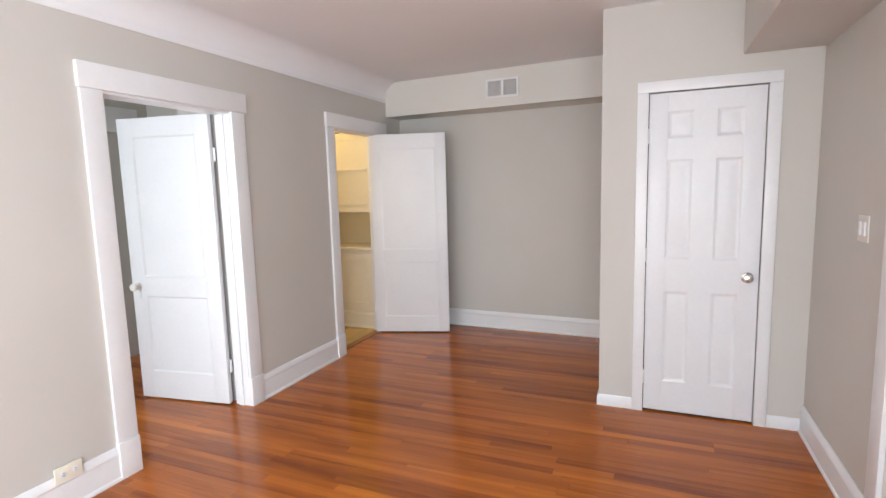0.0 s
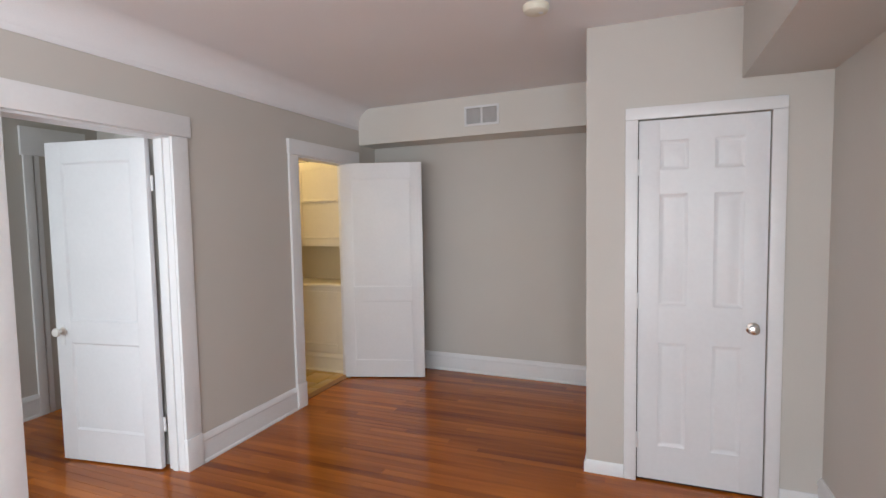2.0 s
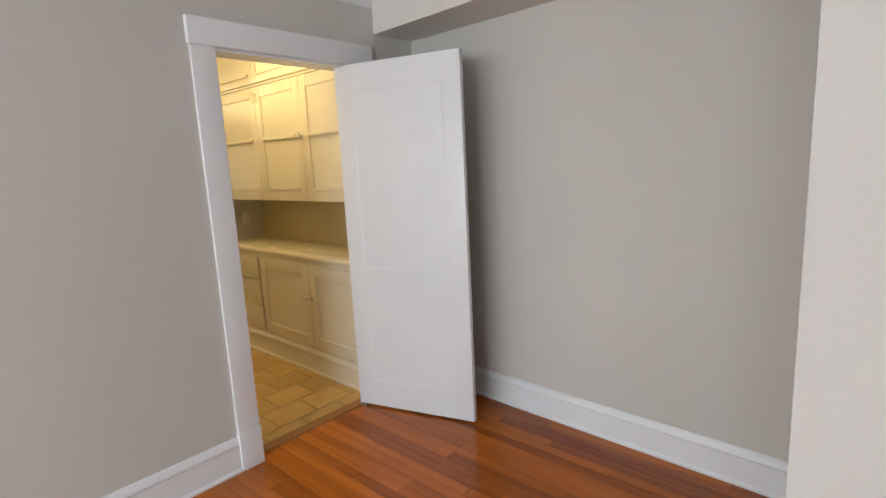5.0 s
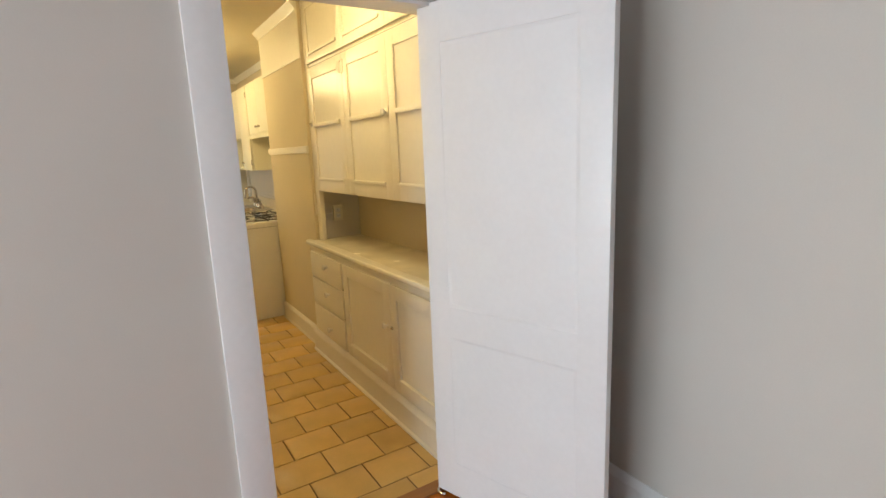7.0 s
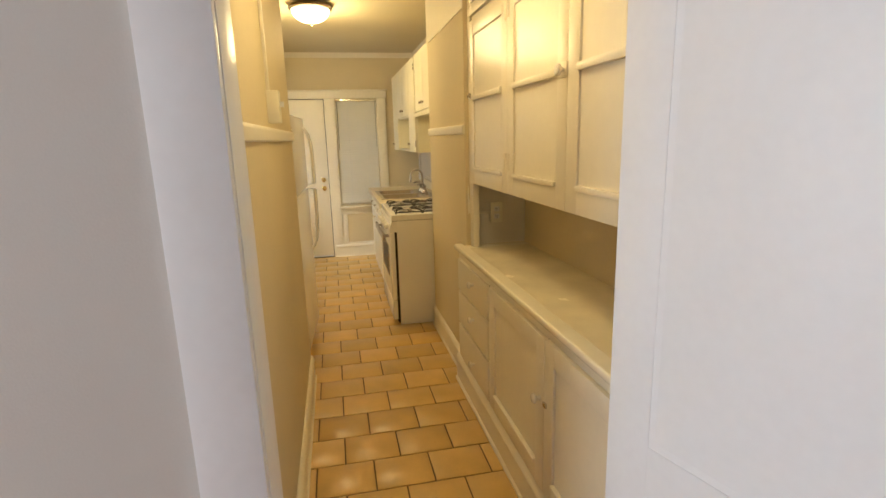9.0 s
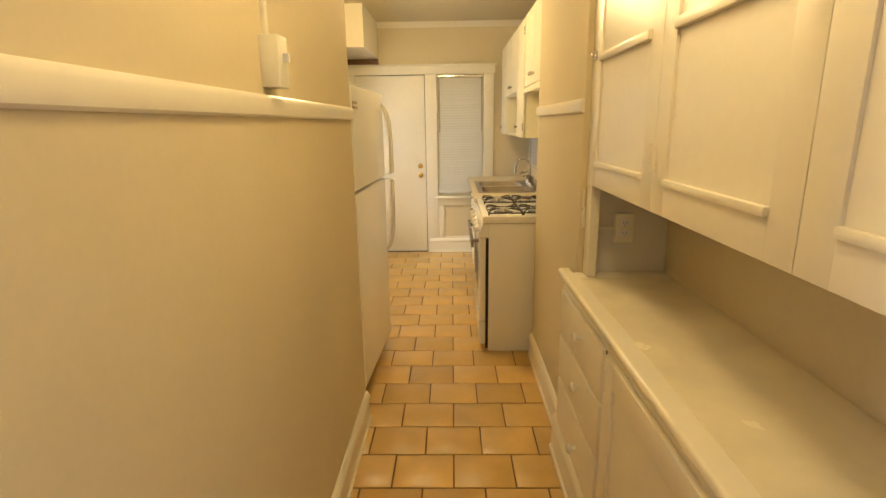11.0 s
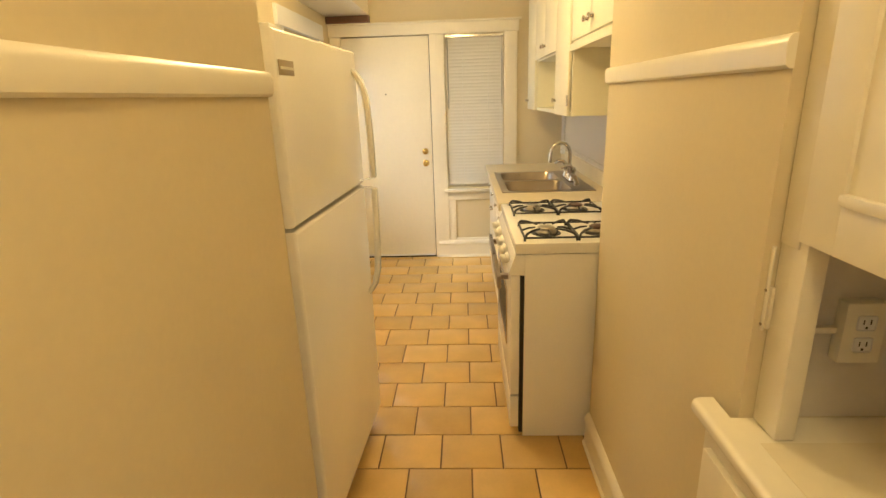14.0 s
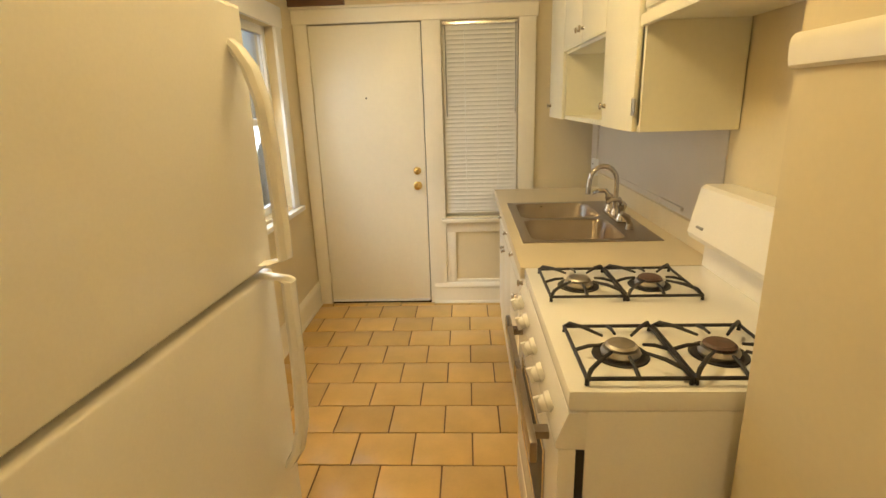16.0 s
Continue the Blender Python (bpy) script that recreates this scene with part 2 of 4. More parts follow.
# ---- the shell ----
H1, H2, WT = 2.56, 2.54, 0.13
FAR = pose(0, 6.36, 0, 0, 0, -1.8)
BEAM = pose(0, 6.05, 0, 0, 0, -3.4)

block("floor", M_SUBFLOOR, ((-0.06, -1.6, -0.12), (3.43, 6.6, -0.012)), ((-1.97, 0.4, -0.12), (-0.06, 4.88, -0.012)),
      label="narrow-strip varnished reddish oak floor", category="floor")
block("floor_kitchen", M_GROUT, ((-5.85, 4.2, -0.12), (-0.06, 6.5, -0.006)), label="ochre ceramic tile floor with dark grout", category="floor")
B0, B1, BZ = 3.055, 3.92, 2.02
K0, K1, KZ = 5.070, 5.868, 2.028
block("wall_west", M_WALL, ((-WT, -1.6, 0), (0, B0, H1)), ((-WT, B0, BZ), (0, B1, H1)), ((-WT, B1, 0), (0, K0, H1)),
      ((-WT, K0, KZ), (0, K1, H1)), ((-WT, K1, 0), (0, 6.6, H1)), label="greige painted plaster wall with two doorways", category="wall")
block("wall_north", M_WALL, ((-0.3, 0, 0), (2.5, 0.13, H1)), label="greige painted plaster wall behind the open door", category="wall", m=FAR)
block("beam", M_BEAM, ((-0.02, 0, 2.222), (2.4, 0.45, H1 + 0.02)), label="paler-toned dropped beam holding an air vent", category="beam", m=BEAM)
block("wall_closet", M_WALL, ((2.27, 4.73, 0), (2.545, 4.83, H1)), ((2.545, 4.73, 2.03), (3.175, 4.83, H1)), ((3.175, 4.73, 0), (3.56, 4.83, H1)),
      ((2.27, 4.83, 0), (2.37, 6.5, H1)), label="greige closet walls round a panelled door", category="wall")
# the window opening from y -1.2 to 0.8 is unseen and added
block("wall_east", M_WALL, ((3.43, 3.62, 0), (3.56, 4.73, H1)), ((3.43, 2.70, 2.03), (3.56, 3.62, H1)), ((3.43, 0.8, 0), (3.56, 2.70, H1)), ((3.43, -1.2, 0), (3.56, 0.8, 0.65)), ((3.43, -1.2, 2.25), (3.56, 0.8, H1)), ((3.43, -1.6, 0), (3.56, -1.2, H1)),
      label="greige painted plaster side wall", category="wall")
block("soffit", M_WALL, ((3.04, -1.6, 2.2), (3.43, 4.73, H1)), label="greige boxed soffit along the side wall", category="soffit")
# unseen wall that closes the room, its window added for daylight
block("wall_south", M_WALL, ((-WT, -1.73, 0), (0.45, -1.6, H1)), ((0.45, -1.73, 0), (2.95, -1.6, 0.6)), ((0.45, -1.73, 2.3), (2.95, -1.6, H1)),
      ((2.95, -1.73, 0), (3.56, -1.6, H1)), label="greige wall with a wide window, both added out of view", category="wall")
block("ceiling", M_CEIL, ((-WT, -1.73, H1), (3.56, 6.6, H1 + 0.1)), label="white painted living room ceiling", category="ceiling")
# white band and bead above the wall colour
bm = bmesh.new()
box(bm, (0, -1.6, 2.362), (0.005, 6.05, 2.392), 0.001)
solid("picture_rail", bm, M_CEIL, "white painted moulding under the ceiling", "moulding")
bm = bmesh.new()
arc = [(0.001, 2.393)] + [(0.005 + 0.15 * (1 - math.cos(q)), 2.41 + 0.149 * math.sin(q)) for q in [k * math.pi / 20 for k in range(11)]] + [(0.001, 2.559)]
extrude_x(bm, [(-x, z) for x, z in arc], -1.6, 6.052)
solid("ceiling_cove", bm, M_CEIL, "white painted plaster cove", "moulding", m=pose(0, 0, 0, 0, 0, 90))

# bedroom beyond the first doorway, with an added, unseen window opening
# the block from y 3.946 is added to keep the hinge gap dark
block("wall_bedroom", M_WALL, ((-1.97, 4.78, 0), (-WT, 4.88, H1)), ((-0.5, 3.946, 0), (-WT, 4.78, H1)), ((-1.97, 0.5, 0), (-1.87, 4.78, H1)), ((-1.97, 0.4, 0), (-1.6, 0.5, H1)), ((-0.5, 0.4, 0), (-WT, 0.5, H1)),
      ((-1.6, 0.4, 0), (-0.5, 0.5, 0.7)), ((-1.6, 0.4, 2.2), (-0.5, 0.5, H1)), label="greige bedroom walls, with a block added behind the door leaf", category="wall")
block("ceiling_bedroom", M_CEIL, ((-1.97, 0.4, H1), (-WT, 4.88, H1 + 0.1)), label="white bedroom ceiling", category="ceiling")

# pantry passage and kitchen
LW, RW, RB, LB, XE = 5.003, 5.968, 6.33, 4.29, -5.84
block("wall_pantry_left", M_KWALL, ((-2.305, LW - 0.1, 0), (-WT, LW, H2)), ((-2.305, LB - 0.1, 0), (-2.205, LW - 0.1, H2)), label="cream painted passage wall with a chair rail", category="wall")
WX0, WX1, WZ0, WZ1 = -5.45, -4.6, 0.85, 1.95
block("wall_kitchen_left", M_KWALL, ((XE, LB - 0.12, 0), (WX0, LB, H2)), ((WX0, LB - 0.12, 0), (WX1, LB, WZ0)), ((WX0, LB - 0.12, WZ1), (WX1, LB, H2)),
      ((WX1, LB - 0.12, 0), (-2.305, LB, H2)), label="cream painted kitchen wall with a bright window", category="wall")
block("wall_pantry_right", M_KWALL, ((-3.05, RW, 0), (-1.99, RB, H2)), ((-1.99, RB, 0), (-WT, RB + 0.1, H2)), label="cream painted partition with a chair rail", category="wall")
block("wall_kitchen_right", M_KWALL, ((XE, RB, 0), (-1.99, RB + 0.1, H2)), label="cream painted kitchen wall behind the stove", category="wall")
D0, D1, DZ, V0, V1, VZ0, VZ1 = 4.39, 5.162, 2.005, 5.29, 5.81, 0.67, 2.0
block("wall_kitchen_end", M_KWALL, ((XE - 0.12, LB - 0.12, 0), (XE, D0, H2)), ((XE - 0.12, D0, DZ), (XE, D1, H2)), ((XE - 0.12, D1, 0), (XE, V0, H2)),
      ((XE - 0.12, V0, 0), (XE, V1, VZ0)), ((XE - 0.12, V0, VZ1), (XE, V1, H2)), ((XE - 0.12, V1, 0), (XE, RB + 0.1, H2)),
      label="cream kitchen end wall with back door and window", category="wall")
block("ceiling_kitchen", M_KCEIL, ((XE - 0.12, LB - 0.12, H2), (-WT, RB + 0.1, H2 + 0.1)), label="cream painted kitchen ceiling", category="ceiling")
block("ceiling_chase", M_KTRIM, ((XE + 0.03, LB, 2.17), (-4.9, 4.66, H2)), label="cream boxed chase under the ceiling", category="soffit")
# brown strip between the head casing and the chase
block("brown_strip", M_BROWN, ((XE + 0.002, LB, 2.112), (XE + 0.06, 4.66, 2.168)), label="brown strip above the back door", category="board")

# ---- trim ----
ALONG_Y = Matrix(((0, -1, 0, 0), (1, 0, 0, 0), (0, 0, 1, 0), (0, 0, 0, 1)))
SKIRT = ((0, 0), (-0.026, 0), (-0.026, 0.012), (-0.018, 0.022), (-0.016, 0.135), (-0.022, 0.142), (-0.022, 0.150), (-0.012, 0.172), (-0.006, 0.180), (0, 0.180))
LOW = ((0, 0), (-0.012, 0), (-0.012, 0.06), (-0.006, 0.075), (0, 0.075))


def skirting(name, x0, x1, m, material, prof=SKIRT, scale=1.0, label="white painted moulded baseboard"):
    """A baseboard along x, its face towards -y, set by m."""
    bm = bmesh.new()
    extrude_x(bm, [(y, z * scale) for y, z in prof], x0, x1)
    return solid(name, bm, material, label, "baseboard", m=m)


skirting("baseboard_west", 4.03, 4.966, pose(0, 0, 0, 0, 0, 90), M_TRIM)
skirting("baseboard_west_door", -1.6, 2.95, pose(0, 0, 0, 0, 0, 90), M_TRIM)
skirting("baseboard_north", 0.0, 2.27, FAR, M_TRIM, scale=0.97)
skirting("baseboard_closet", 2.27, 2.478, pose(0, 4.73, 0), M_TRIM, LOW)
skirting("baseboard_closet_corner", 3.243, 3.43, pose(0, 4.73, 0), M_TRIM, LOW)
skirting("baseboard_closet_side", -6.2, -4.72, pose(2.27, 0, 0, 0, 0, -90), M_TRIM, LOW)
skirting("baseboard_east", -4.73, -3.73, pose(3.43, 0, 0, 0, 0, -90), M_TRIM, scale=0.9)
skirting("baseboard_pantry_left", -2.305, -WT - 0.02, Matrix.Translation((0, LW, 0)) @ Matrix.Diagonal((1, -1, 1, 1)), M_KTRIM, scale=0.85, label="cream painted moulded baseboard")
skirting("baseboard_pantry_right", -3.05, -2.1, pose(0, RW, 0), M_KTRIM, scale=0.85, label="cream painted moulded baseboard")
skirting("baseboard_kitchen_left", XE, -3.3, Matrix.Translation((0, LB, 0)) @ Matrix.Diagonal((1, -1, 1, 1)), M_KTRIM, label="cream painted moulded baseboard")
skirting("baseboard_window", 5.19, 5.92, Matrix.Translation((XE + 0.012, 0, 0)) @ pose(0, 0, 0, 0, 0, 90) , M_KTRIM, scale=0.9, label="cream painted moulded baseboard")

RAIL = ((0, -0.027), (-0.007, -0.027), (-0.013, -0.022), (-0.015, -0.012), (-0.016, 0.010), (-0.014, 0.019), (-0.009, 0.025), (0, 0.027))
for nm, x0, x1, m in (("chair_rail_left", -2.305, -0.235, Matrix.Translation((0, LW, 1.527)) @ Matrix.Diagonal((1, -1, 1, 1))),
                      ("chair_rail_right", -3.05, -1.987, pose(0, RW, 1.540))):
    bm = bmesh.new()
    extrude_x(bm, RAIL, x0, x1)
    solid(nm, bm, M_KTRIM, "cream painted rounded chair rail", "chair rail", m=m)
block("panel_seam", M_KTRIM, ((-3.05, RW - 0.006, 2.172), (-1.985, RW, H2)), label="cream boarded upper wall panel", category="wall panel")
CROWN = ((0, -0.055), (-0.010, -0.055), (-0.018, -0.035), (-0.040, -0.014), (-0.048, 0), (0, 0))
for nm, x0, x1, m in (("crown_right", -3.05, -1.985, pose(0, RW - 0.006, H2)), ("crown_kitchen_right", XE, -3.05, pose(0, RB, H2)),
                      ("crown_left", -2.305, -WT, Matrix.Translation((0, LW, H2)) @ Matrix.Diagonal((1, -1, 1, 1))),
                      ("crown_end", 4.66, RB, pose(XE, 0, H2, 0, 0, 90))):
    bm = bmesh.new()
    extrude_x(bm, CROWN, x0, x1)
    solid(nm, bm, M_KTRIM, "cream painted crown moulding", "moulding", m=m)


def doorway(name, y0, y1, z, head0, head1, top, leg, label):
    """Casing, plinths, head and lining of a doorway through the west wall."""
    t = thing(name, pose(0, y0, 0), label, "door frame", kind="structure")
    w = y1 - y0
    for a, b in ((-leg, 0.010), (w - 0.010, w + leg)):
        bits("casing", M_TRIM, t, ((0, a, 0.2), (0.021, b, z)), bev=0.003)
        bits("plinth", M_TRIM, t, ((0, a - 0.003, 0), (0.029, b + 0.002, 0.2)), bev=0.004)
    bm = bmesh.new()
    box(bm, (0, head0 - y0, z + 0.001), (0.027, head1 - y0, top), 0.003)
    part("head", bm, M_TRIM, t)
    for a, b in ((0.0, 0.012), (w - 0.012, w)):
        bits("jamb", M_TRIM, t, ((-WT, a, 0), (-0.001, b, z)), bev=0.002)
    bits("jamb", M_TRIM, t, ((-WT, 0.012, z - 0.012), (-0.001, w - 0.012, z)))
    return t


t = doorway("door_frame_1", B0, B1, BZ, 2.945, 4.043, 2.147, 0.102, "white painted wood casing round the bedroom doorway")
bits("stop", M_TRIM, t, ((-0.09, B1 - B0 - 0.024, 0), (-0.05, B1 - B0 - 0.012, BZ - 0.012)), bev=0.002)
t = doorway("door_frame_2", K0, K1, KZ, 4.962, 6.005, 2.147, 0.101, "white painted wood casing round the pantry doorway")
for a, b in ((K0 - 0.09, K0),):
    block("casing_pantry", M_KTRIM, ((-WT - 0.02, max(a, LW + 0.001), 0), (-WT, min(b, 5.928), KZ + 0.1)), label="cream painted casing inside the pantry", category="door frame", bev=0.002)
block("threshold", M_SILLWOOD, ((-0.115, K0, -0.01), (-0.045, K1, 0.006)), label="worn brown wooden threshold strip", category="threshold", bev=0.003)

# casing seen inside the bedroom
block("bedroom_casing", M_TRIM, ((-1.87, 4.17, 2.05), (-1.845, 4.66, 2.27)), ((-1.87, 4.185, 0), (-1.85, 4.25, 2.05)), ((-1.87, 4.262, 0), (-1.858, 4.30, 2.05)), label="white painted casing of an inner doorway", category="door frame", bev=0.003)
skirting("baseboard_bedroom", 0.5, 4.184, pose(-1.87, 0, 0, 0, 0, 90), M_TRIM)

# ---- doors ----


def panel_leaf(t, w, h, th, stile, rails, rec=0.010, material=M_DOOR, raised=False, cols=1, mull=0.1):
    """A framed leaf from x 0..w, y 0..th, z 0..h, with panels between the rails (z ranges) on both faces."""
    bm = bmesh.new()
    pw = (w - 2 * stile - (cols - 1) * mull) / cols
    xs = [(stile + i * (pw + mull), stile + i * (pw + mull) + pw) for i in range(cols)]
    box(bm, (0, 0, 0), (stile, th, h), 0.002)
    box(bm, (w - stile, 0, 0), (w, th, h), 0.002)
    for i in range(cols - 1):
        box(bm, (xs[i][1], 0.0003, 0.01), (xs[i + 1][0], th - 0.0003, h - 0.01))
    edges = [0] + [z for r in rails for z in r] + [h]
    for z0, z1 in zip(edges[::2], edges[1::2]):
        box(bm, (stile - 0.001, 0.0006, z0 + 0.0005), (w - stile + 0.001, th - 0.0006, z1 - 0.0005))
    part("leaf_frame", bm, material, t)
    for z0, z1 in rails:
        for x0, x1 in xs:
            bm = bmesh.new()
            for y, s in ((rec, 1), (th - rec, -1)):
                # sloped margin, then a flat or a raised field
                m1, m2 = (0.018, 0.05) if raised else (0.012, 0.014)
                levels = [(0.0, -rec + 0.001), (m1, 0.0)] + ([(m1 + 0.006, 0.0), (m2, -rec + 0.003)] if raised else [(m2, 0.0)])
                loops = []
                for ins, d in levels:
                    yy = y + s * d
                    loops.append([bm.verts.new(c) for c in ((x0 + ins, yy, z0 + ins), (x1 - ins, yy, z0 + ins), (x1 - ins, yy, z1 - ins), (x0 + ins, yy, z1 - ins))])
                for p, q in zip(loops, loops[1:]):
                    for k in range(4):
                        bm.faces.new((p[k], p[(k + 1) % 4], q[(k + 1) % 4], q[k]))
                bm.faces.new(loops[-1])
            part("panel", bm, material, t)


def hinge(t, x, y, z, material=M_TRIM, h=0.09):
    bm = bmesh.new()
    lathe(bm, [(0.006, -h / 2), (0.0075, -h / 2 + 0.004), (0.0075, h / 2 - 0.004), (0.006, h / 2)], (x, y, z), 'z', 10)
    box(bm, (x - 0.003, y - 0.002, z - h / 2), (x + 0.022, y + 0.002, z + h / 2))
    return part("hinge", bm, material, t)


def knob(t, x, y, z, s, material, r=0.027, depth=0.055, rose=0.03, name="knob", label=""):
    """A round knob on a rose, standing out along s * y."""
    bm = bmesh.new()
    prof = [(rose, 0), (rose, 0.004), (rose * 0.7, 0.009), (0.010, 0.012), (0.009, depth * 0.45), (r * 0.75, depth * 0.55), (r, depth * 0.75), (r * 0.85, depth * 0.93), (r * 0.4, depth)]
    lathe(bm, [(a, s * b) for a, b in prof], (x, y, z), 'y', 20)
    return part(name, bm, material, t, label)


# bedroom door, standing open into the bedroom
t = thing("bedroom_door", pose(-0.152, 3.868, 0.01, 0, 0, 188.0) @ pose(0, -0.035, 0), "white two-panel wooden door standing open into the bedroom", "door")
panel_leaf(t, 0.742, 2.008, 0.035, 0.115, ((0.20, 0.76), (0.90, 1.88)), 0.009)
knob(t, 0.688, 0.035, 0.83, 1, M_KNOBW, 0.028, 0.06, 0.026, label="white painted round knob")
knob(t, 0.688, 0.0, 0.83, -1, M_KNOBW, 0.028, 0.06, 0.026, label="white painted round knob")
bits("keyhole_plate", M_TRIM, t, ((0.670, 0.035, 0.74), (0.706, 0.038, 0.87)), bev=0.001)
for z in (0.27, 1.74):
    hinge(t, -0.010, 0.002, z)

# pantry door, standing open against the far wall
t = thing("pantry_door", pose(-0.06, 5.787, 0.012, 0, 0, 17.2), "white two-panel wooden door standing open near the far wall", "door")
panel_leaf(t, 0.762, 2.014, 0.038, 0.105, ((0.16, 0.73), (0.86, 1.87)), 0.005)
for z in (0.25, 1.75):
    hinge(t, -0.010, 0.030, z)
knob(t, 0.70, 0.038, 0.86, 1, M_KNOBW, 0.02, 0.03, 0.022, label="white painted round knob")
bm = bmesh.new()
tube(bm, [(0.005, -0.004, 0.0), (0.012, -0.016, -0.004), (0.035, -0.022, -0.006), (0.05, -0.012, -0.008)], 0.006)
part("floor_stop", bm, M_METAL, t, "small worn metal door stop")

# closet door, shut
t = thing("closet_door", pose(2.549, 4.738, 0.012), "white six-panel moulded closet door, shut", "door")
panel_leaf(t, 0.622, 2.012, 0.035, 0.108, ((0.20, 0.79), (1.0, 1.61), (1.74, 1.90)), 0.009, raised=True, cols=2, mull=0.125)
knob(t, 0.562, 0.0, 0.897, -1, M_METAL, 0.027, 0.058, 0.032, label="satin nickel round knob")
for z in (0.22, 1.02, 1.76):
    hinge(t, -0.003, -0.004, z)
t = thing("door_frame_3", pose(2.545, 4.73, 0), "white painted flat casing round the closet door", "door frame", kind="structure")
for a, b in ((-0.066, 0.0), (0.63, 0.696)):
    bits("casing", M_TRIM, t, ((a, -0.018, 0), (b, 0, 2.0295)), bev=0.004)
bits("head", M_TRIM, t, ((-0.066, -0.018, 2.03), (0.696, 0, 2.094)), bev=0.004)
# no real jamb: a dark sheet behind the leaf for shade in its gaps
bits("jamb", M_DARK, t, ((0.0, 0.045, 0), (0.63, 0.06, 2.03)))

# side door on the east wall
t = thing("east_door", pose(3.47, 2.705, 0.01), "white painted shut side door", "door")
bits("leaf_frame", M_DOOR, t, ((0, 0, 0), (0.035, 0.91, 2.015)), bev=0.003)
knob(t, 0.0, 0.06, 0.95, -1, M_METAL, 0.026, 0.05)
t = thing("door_frame_4", pose(3.43, 2.70, 0), "white painted casing round the side door", "door frame", kind="structure")
for a, b in ((-0.11, 0.0), (0.92, 1.03)):
    bits("casing", M_TRIM, t, ((-0.02, a, 0), (0, b, 2.03)), bev=0.003)
bits("head", M_TRIM, t, ((-0.026, -0.12, 2.031), (0, 1.04, 2.15)), bev=0.003)

# ---- living room fittings ----
t = thing("air_vent", BEAM @ pose(1.112, 0, 2.302), "white metal double air vent grille on the beam", "vent")
W, Hh = 0.316, 0.170
bm = bmesh.new()
for lo, hi in (((0, -0.010, 0), (W, 0, 0.02)), ((0, -0.010, Hh - 0.02), (W, 0, Hh)), ((0, -0.010, 0.02), (0.02, 0, Hh - 0.02)), ((W - 0.02, -0.010, 0.02), (W, 0, Hh - 0.02)), ((W / 2 - 0.01, -0.010, 0.02), (W / 2 + 0.01, 0, Hh - 0.02))):
    box(bm, lo, hi, 0.002)
part("frame", bm, M_TRIM, t)
# grey sheet whose colour gives the shade between the slats
bits("shade_backing", M_GRILLE, t, ((0.015, -0.0015, 0.015), (W - 0.015, -0.0005, Hh - 0.015)))
for x0, x1 in ((0.021, W / 2 - 0.011), (W / 2 + 0.011, W - 0.021)):
    for k in range(14):
        z = 0.024 + k * 0.0088
        bm = bmesh.new()
        box(bm, (x0, -0.008, z), (x1, -0.002, z + 0.003))
        part("slat", bm, M_TRIM, t)

t = thing("smoke_detector", pose(2.07, 4.30, H1), "white round plastic smoke detector on the ceiling", "smoke detector")
bm = bmesh.new()
lathe(bm, [(0.066, 0), (0.066, -0.012), (0.060, -0.030), (0.050, -0.036), (0.02, -0.038)], (0, 0, 0), 'z', 28)
part("housing", bm, M_PLATE, t)
bm = bmesh.new()
lathe(bm, [(0.012, -0.038), (0.010, -0.041), (0.004, -0.042)], (0.025, 0.0, 0), 'z', 14)
part("button", bm, M_TRIM, t)


def bowl_light(name, x, y, top, glass, rim, label, r=0.16, drop=0.21, finial=M_METAL, pan=0.098):
    """A flush ceiling light: pan, glass bowl, ring and finial."""
    t = thing(name, pose(x, y, top), label, "ceiling light", "bowl ceiling lights")
    k = drop / 0.21
    q = pan / 0.098
    bm = bmesh.new()
    lathe(bm, [(r * 0.75, 0), (r * 0.98, -0.02 * k * q), (r * 1.06, -0.055 * k * q), (r * 1.08, -0.085 * k * q), (r * 1.0, -0.095 * k * q), (r * 0.93, -0.104 * k * q)], (0, 0, 0), 'z', 36)
    part("pan", bm, rim, t)
    bm = bmesh.new()
    prof = []
    for i in range(9):
        a = i / 8 * math.pi / 2 * 0.97
        prof.append((r * 0.95 * math.cos(a), (-pan - 0.094 * math.sin(a)) * k))
    lathe(bm, prof, (0, 0, 0), 'z', 36)
    part("bowl", bm, glass, t)
    bm = bmesh.new()
    f = (pan - 0.098) * k
    lathe(bm, [(0.014, -0.19 * k - f), (0.010, -0.198 * k - f), (0.005, -0.202 * k - f), (0.009, -0.208 * k - f), (0.006, -0.212 * k - f), (0.002, -0.214 * k - f)], (0, 0, 0), 'z', 14)
    part("finial", bm, finial, t)
    return t


bowl_light("living_ceiling_light", 1.68, 3.33, H1, M_FROST, M_METAL, "unlit frosted glass bowl ceiling light with nickel finial", 0.155, 0.125)

t = thing("light_switch", pose(3.43, 4.0, 1.27), "ivory double light switch plate on the wall", "light switch")
bits("plate", M_BEAM, t, ((-0.006, -0.058, -0.058), (0, 0.058, 0.058)), bev=0.002)
for y in (-0.024, 0.024):
    bits("toggle", M_TRIM, t, ((-0.012, y - 0.012, -0.03), (-0.005, y + 0.012, 0.03)), bev=0.002)

t = thing("wall_outlet", pose(0.022, 2.70, 0.188), "ivory double socket set in the baseboard", "outlet")
bits("plate", M_PLATE, t, ((-0.004, -0.062, -0.038), (0.008, 0.062, 0.038)), bev=0.002)
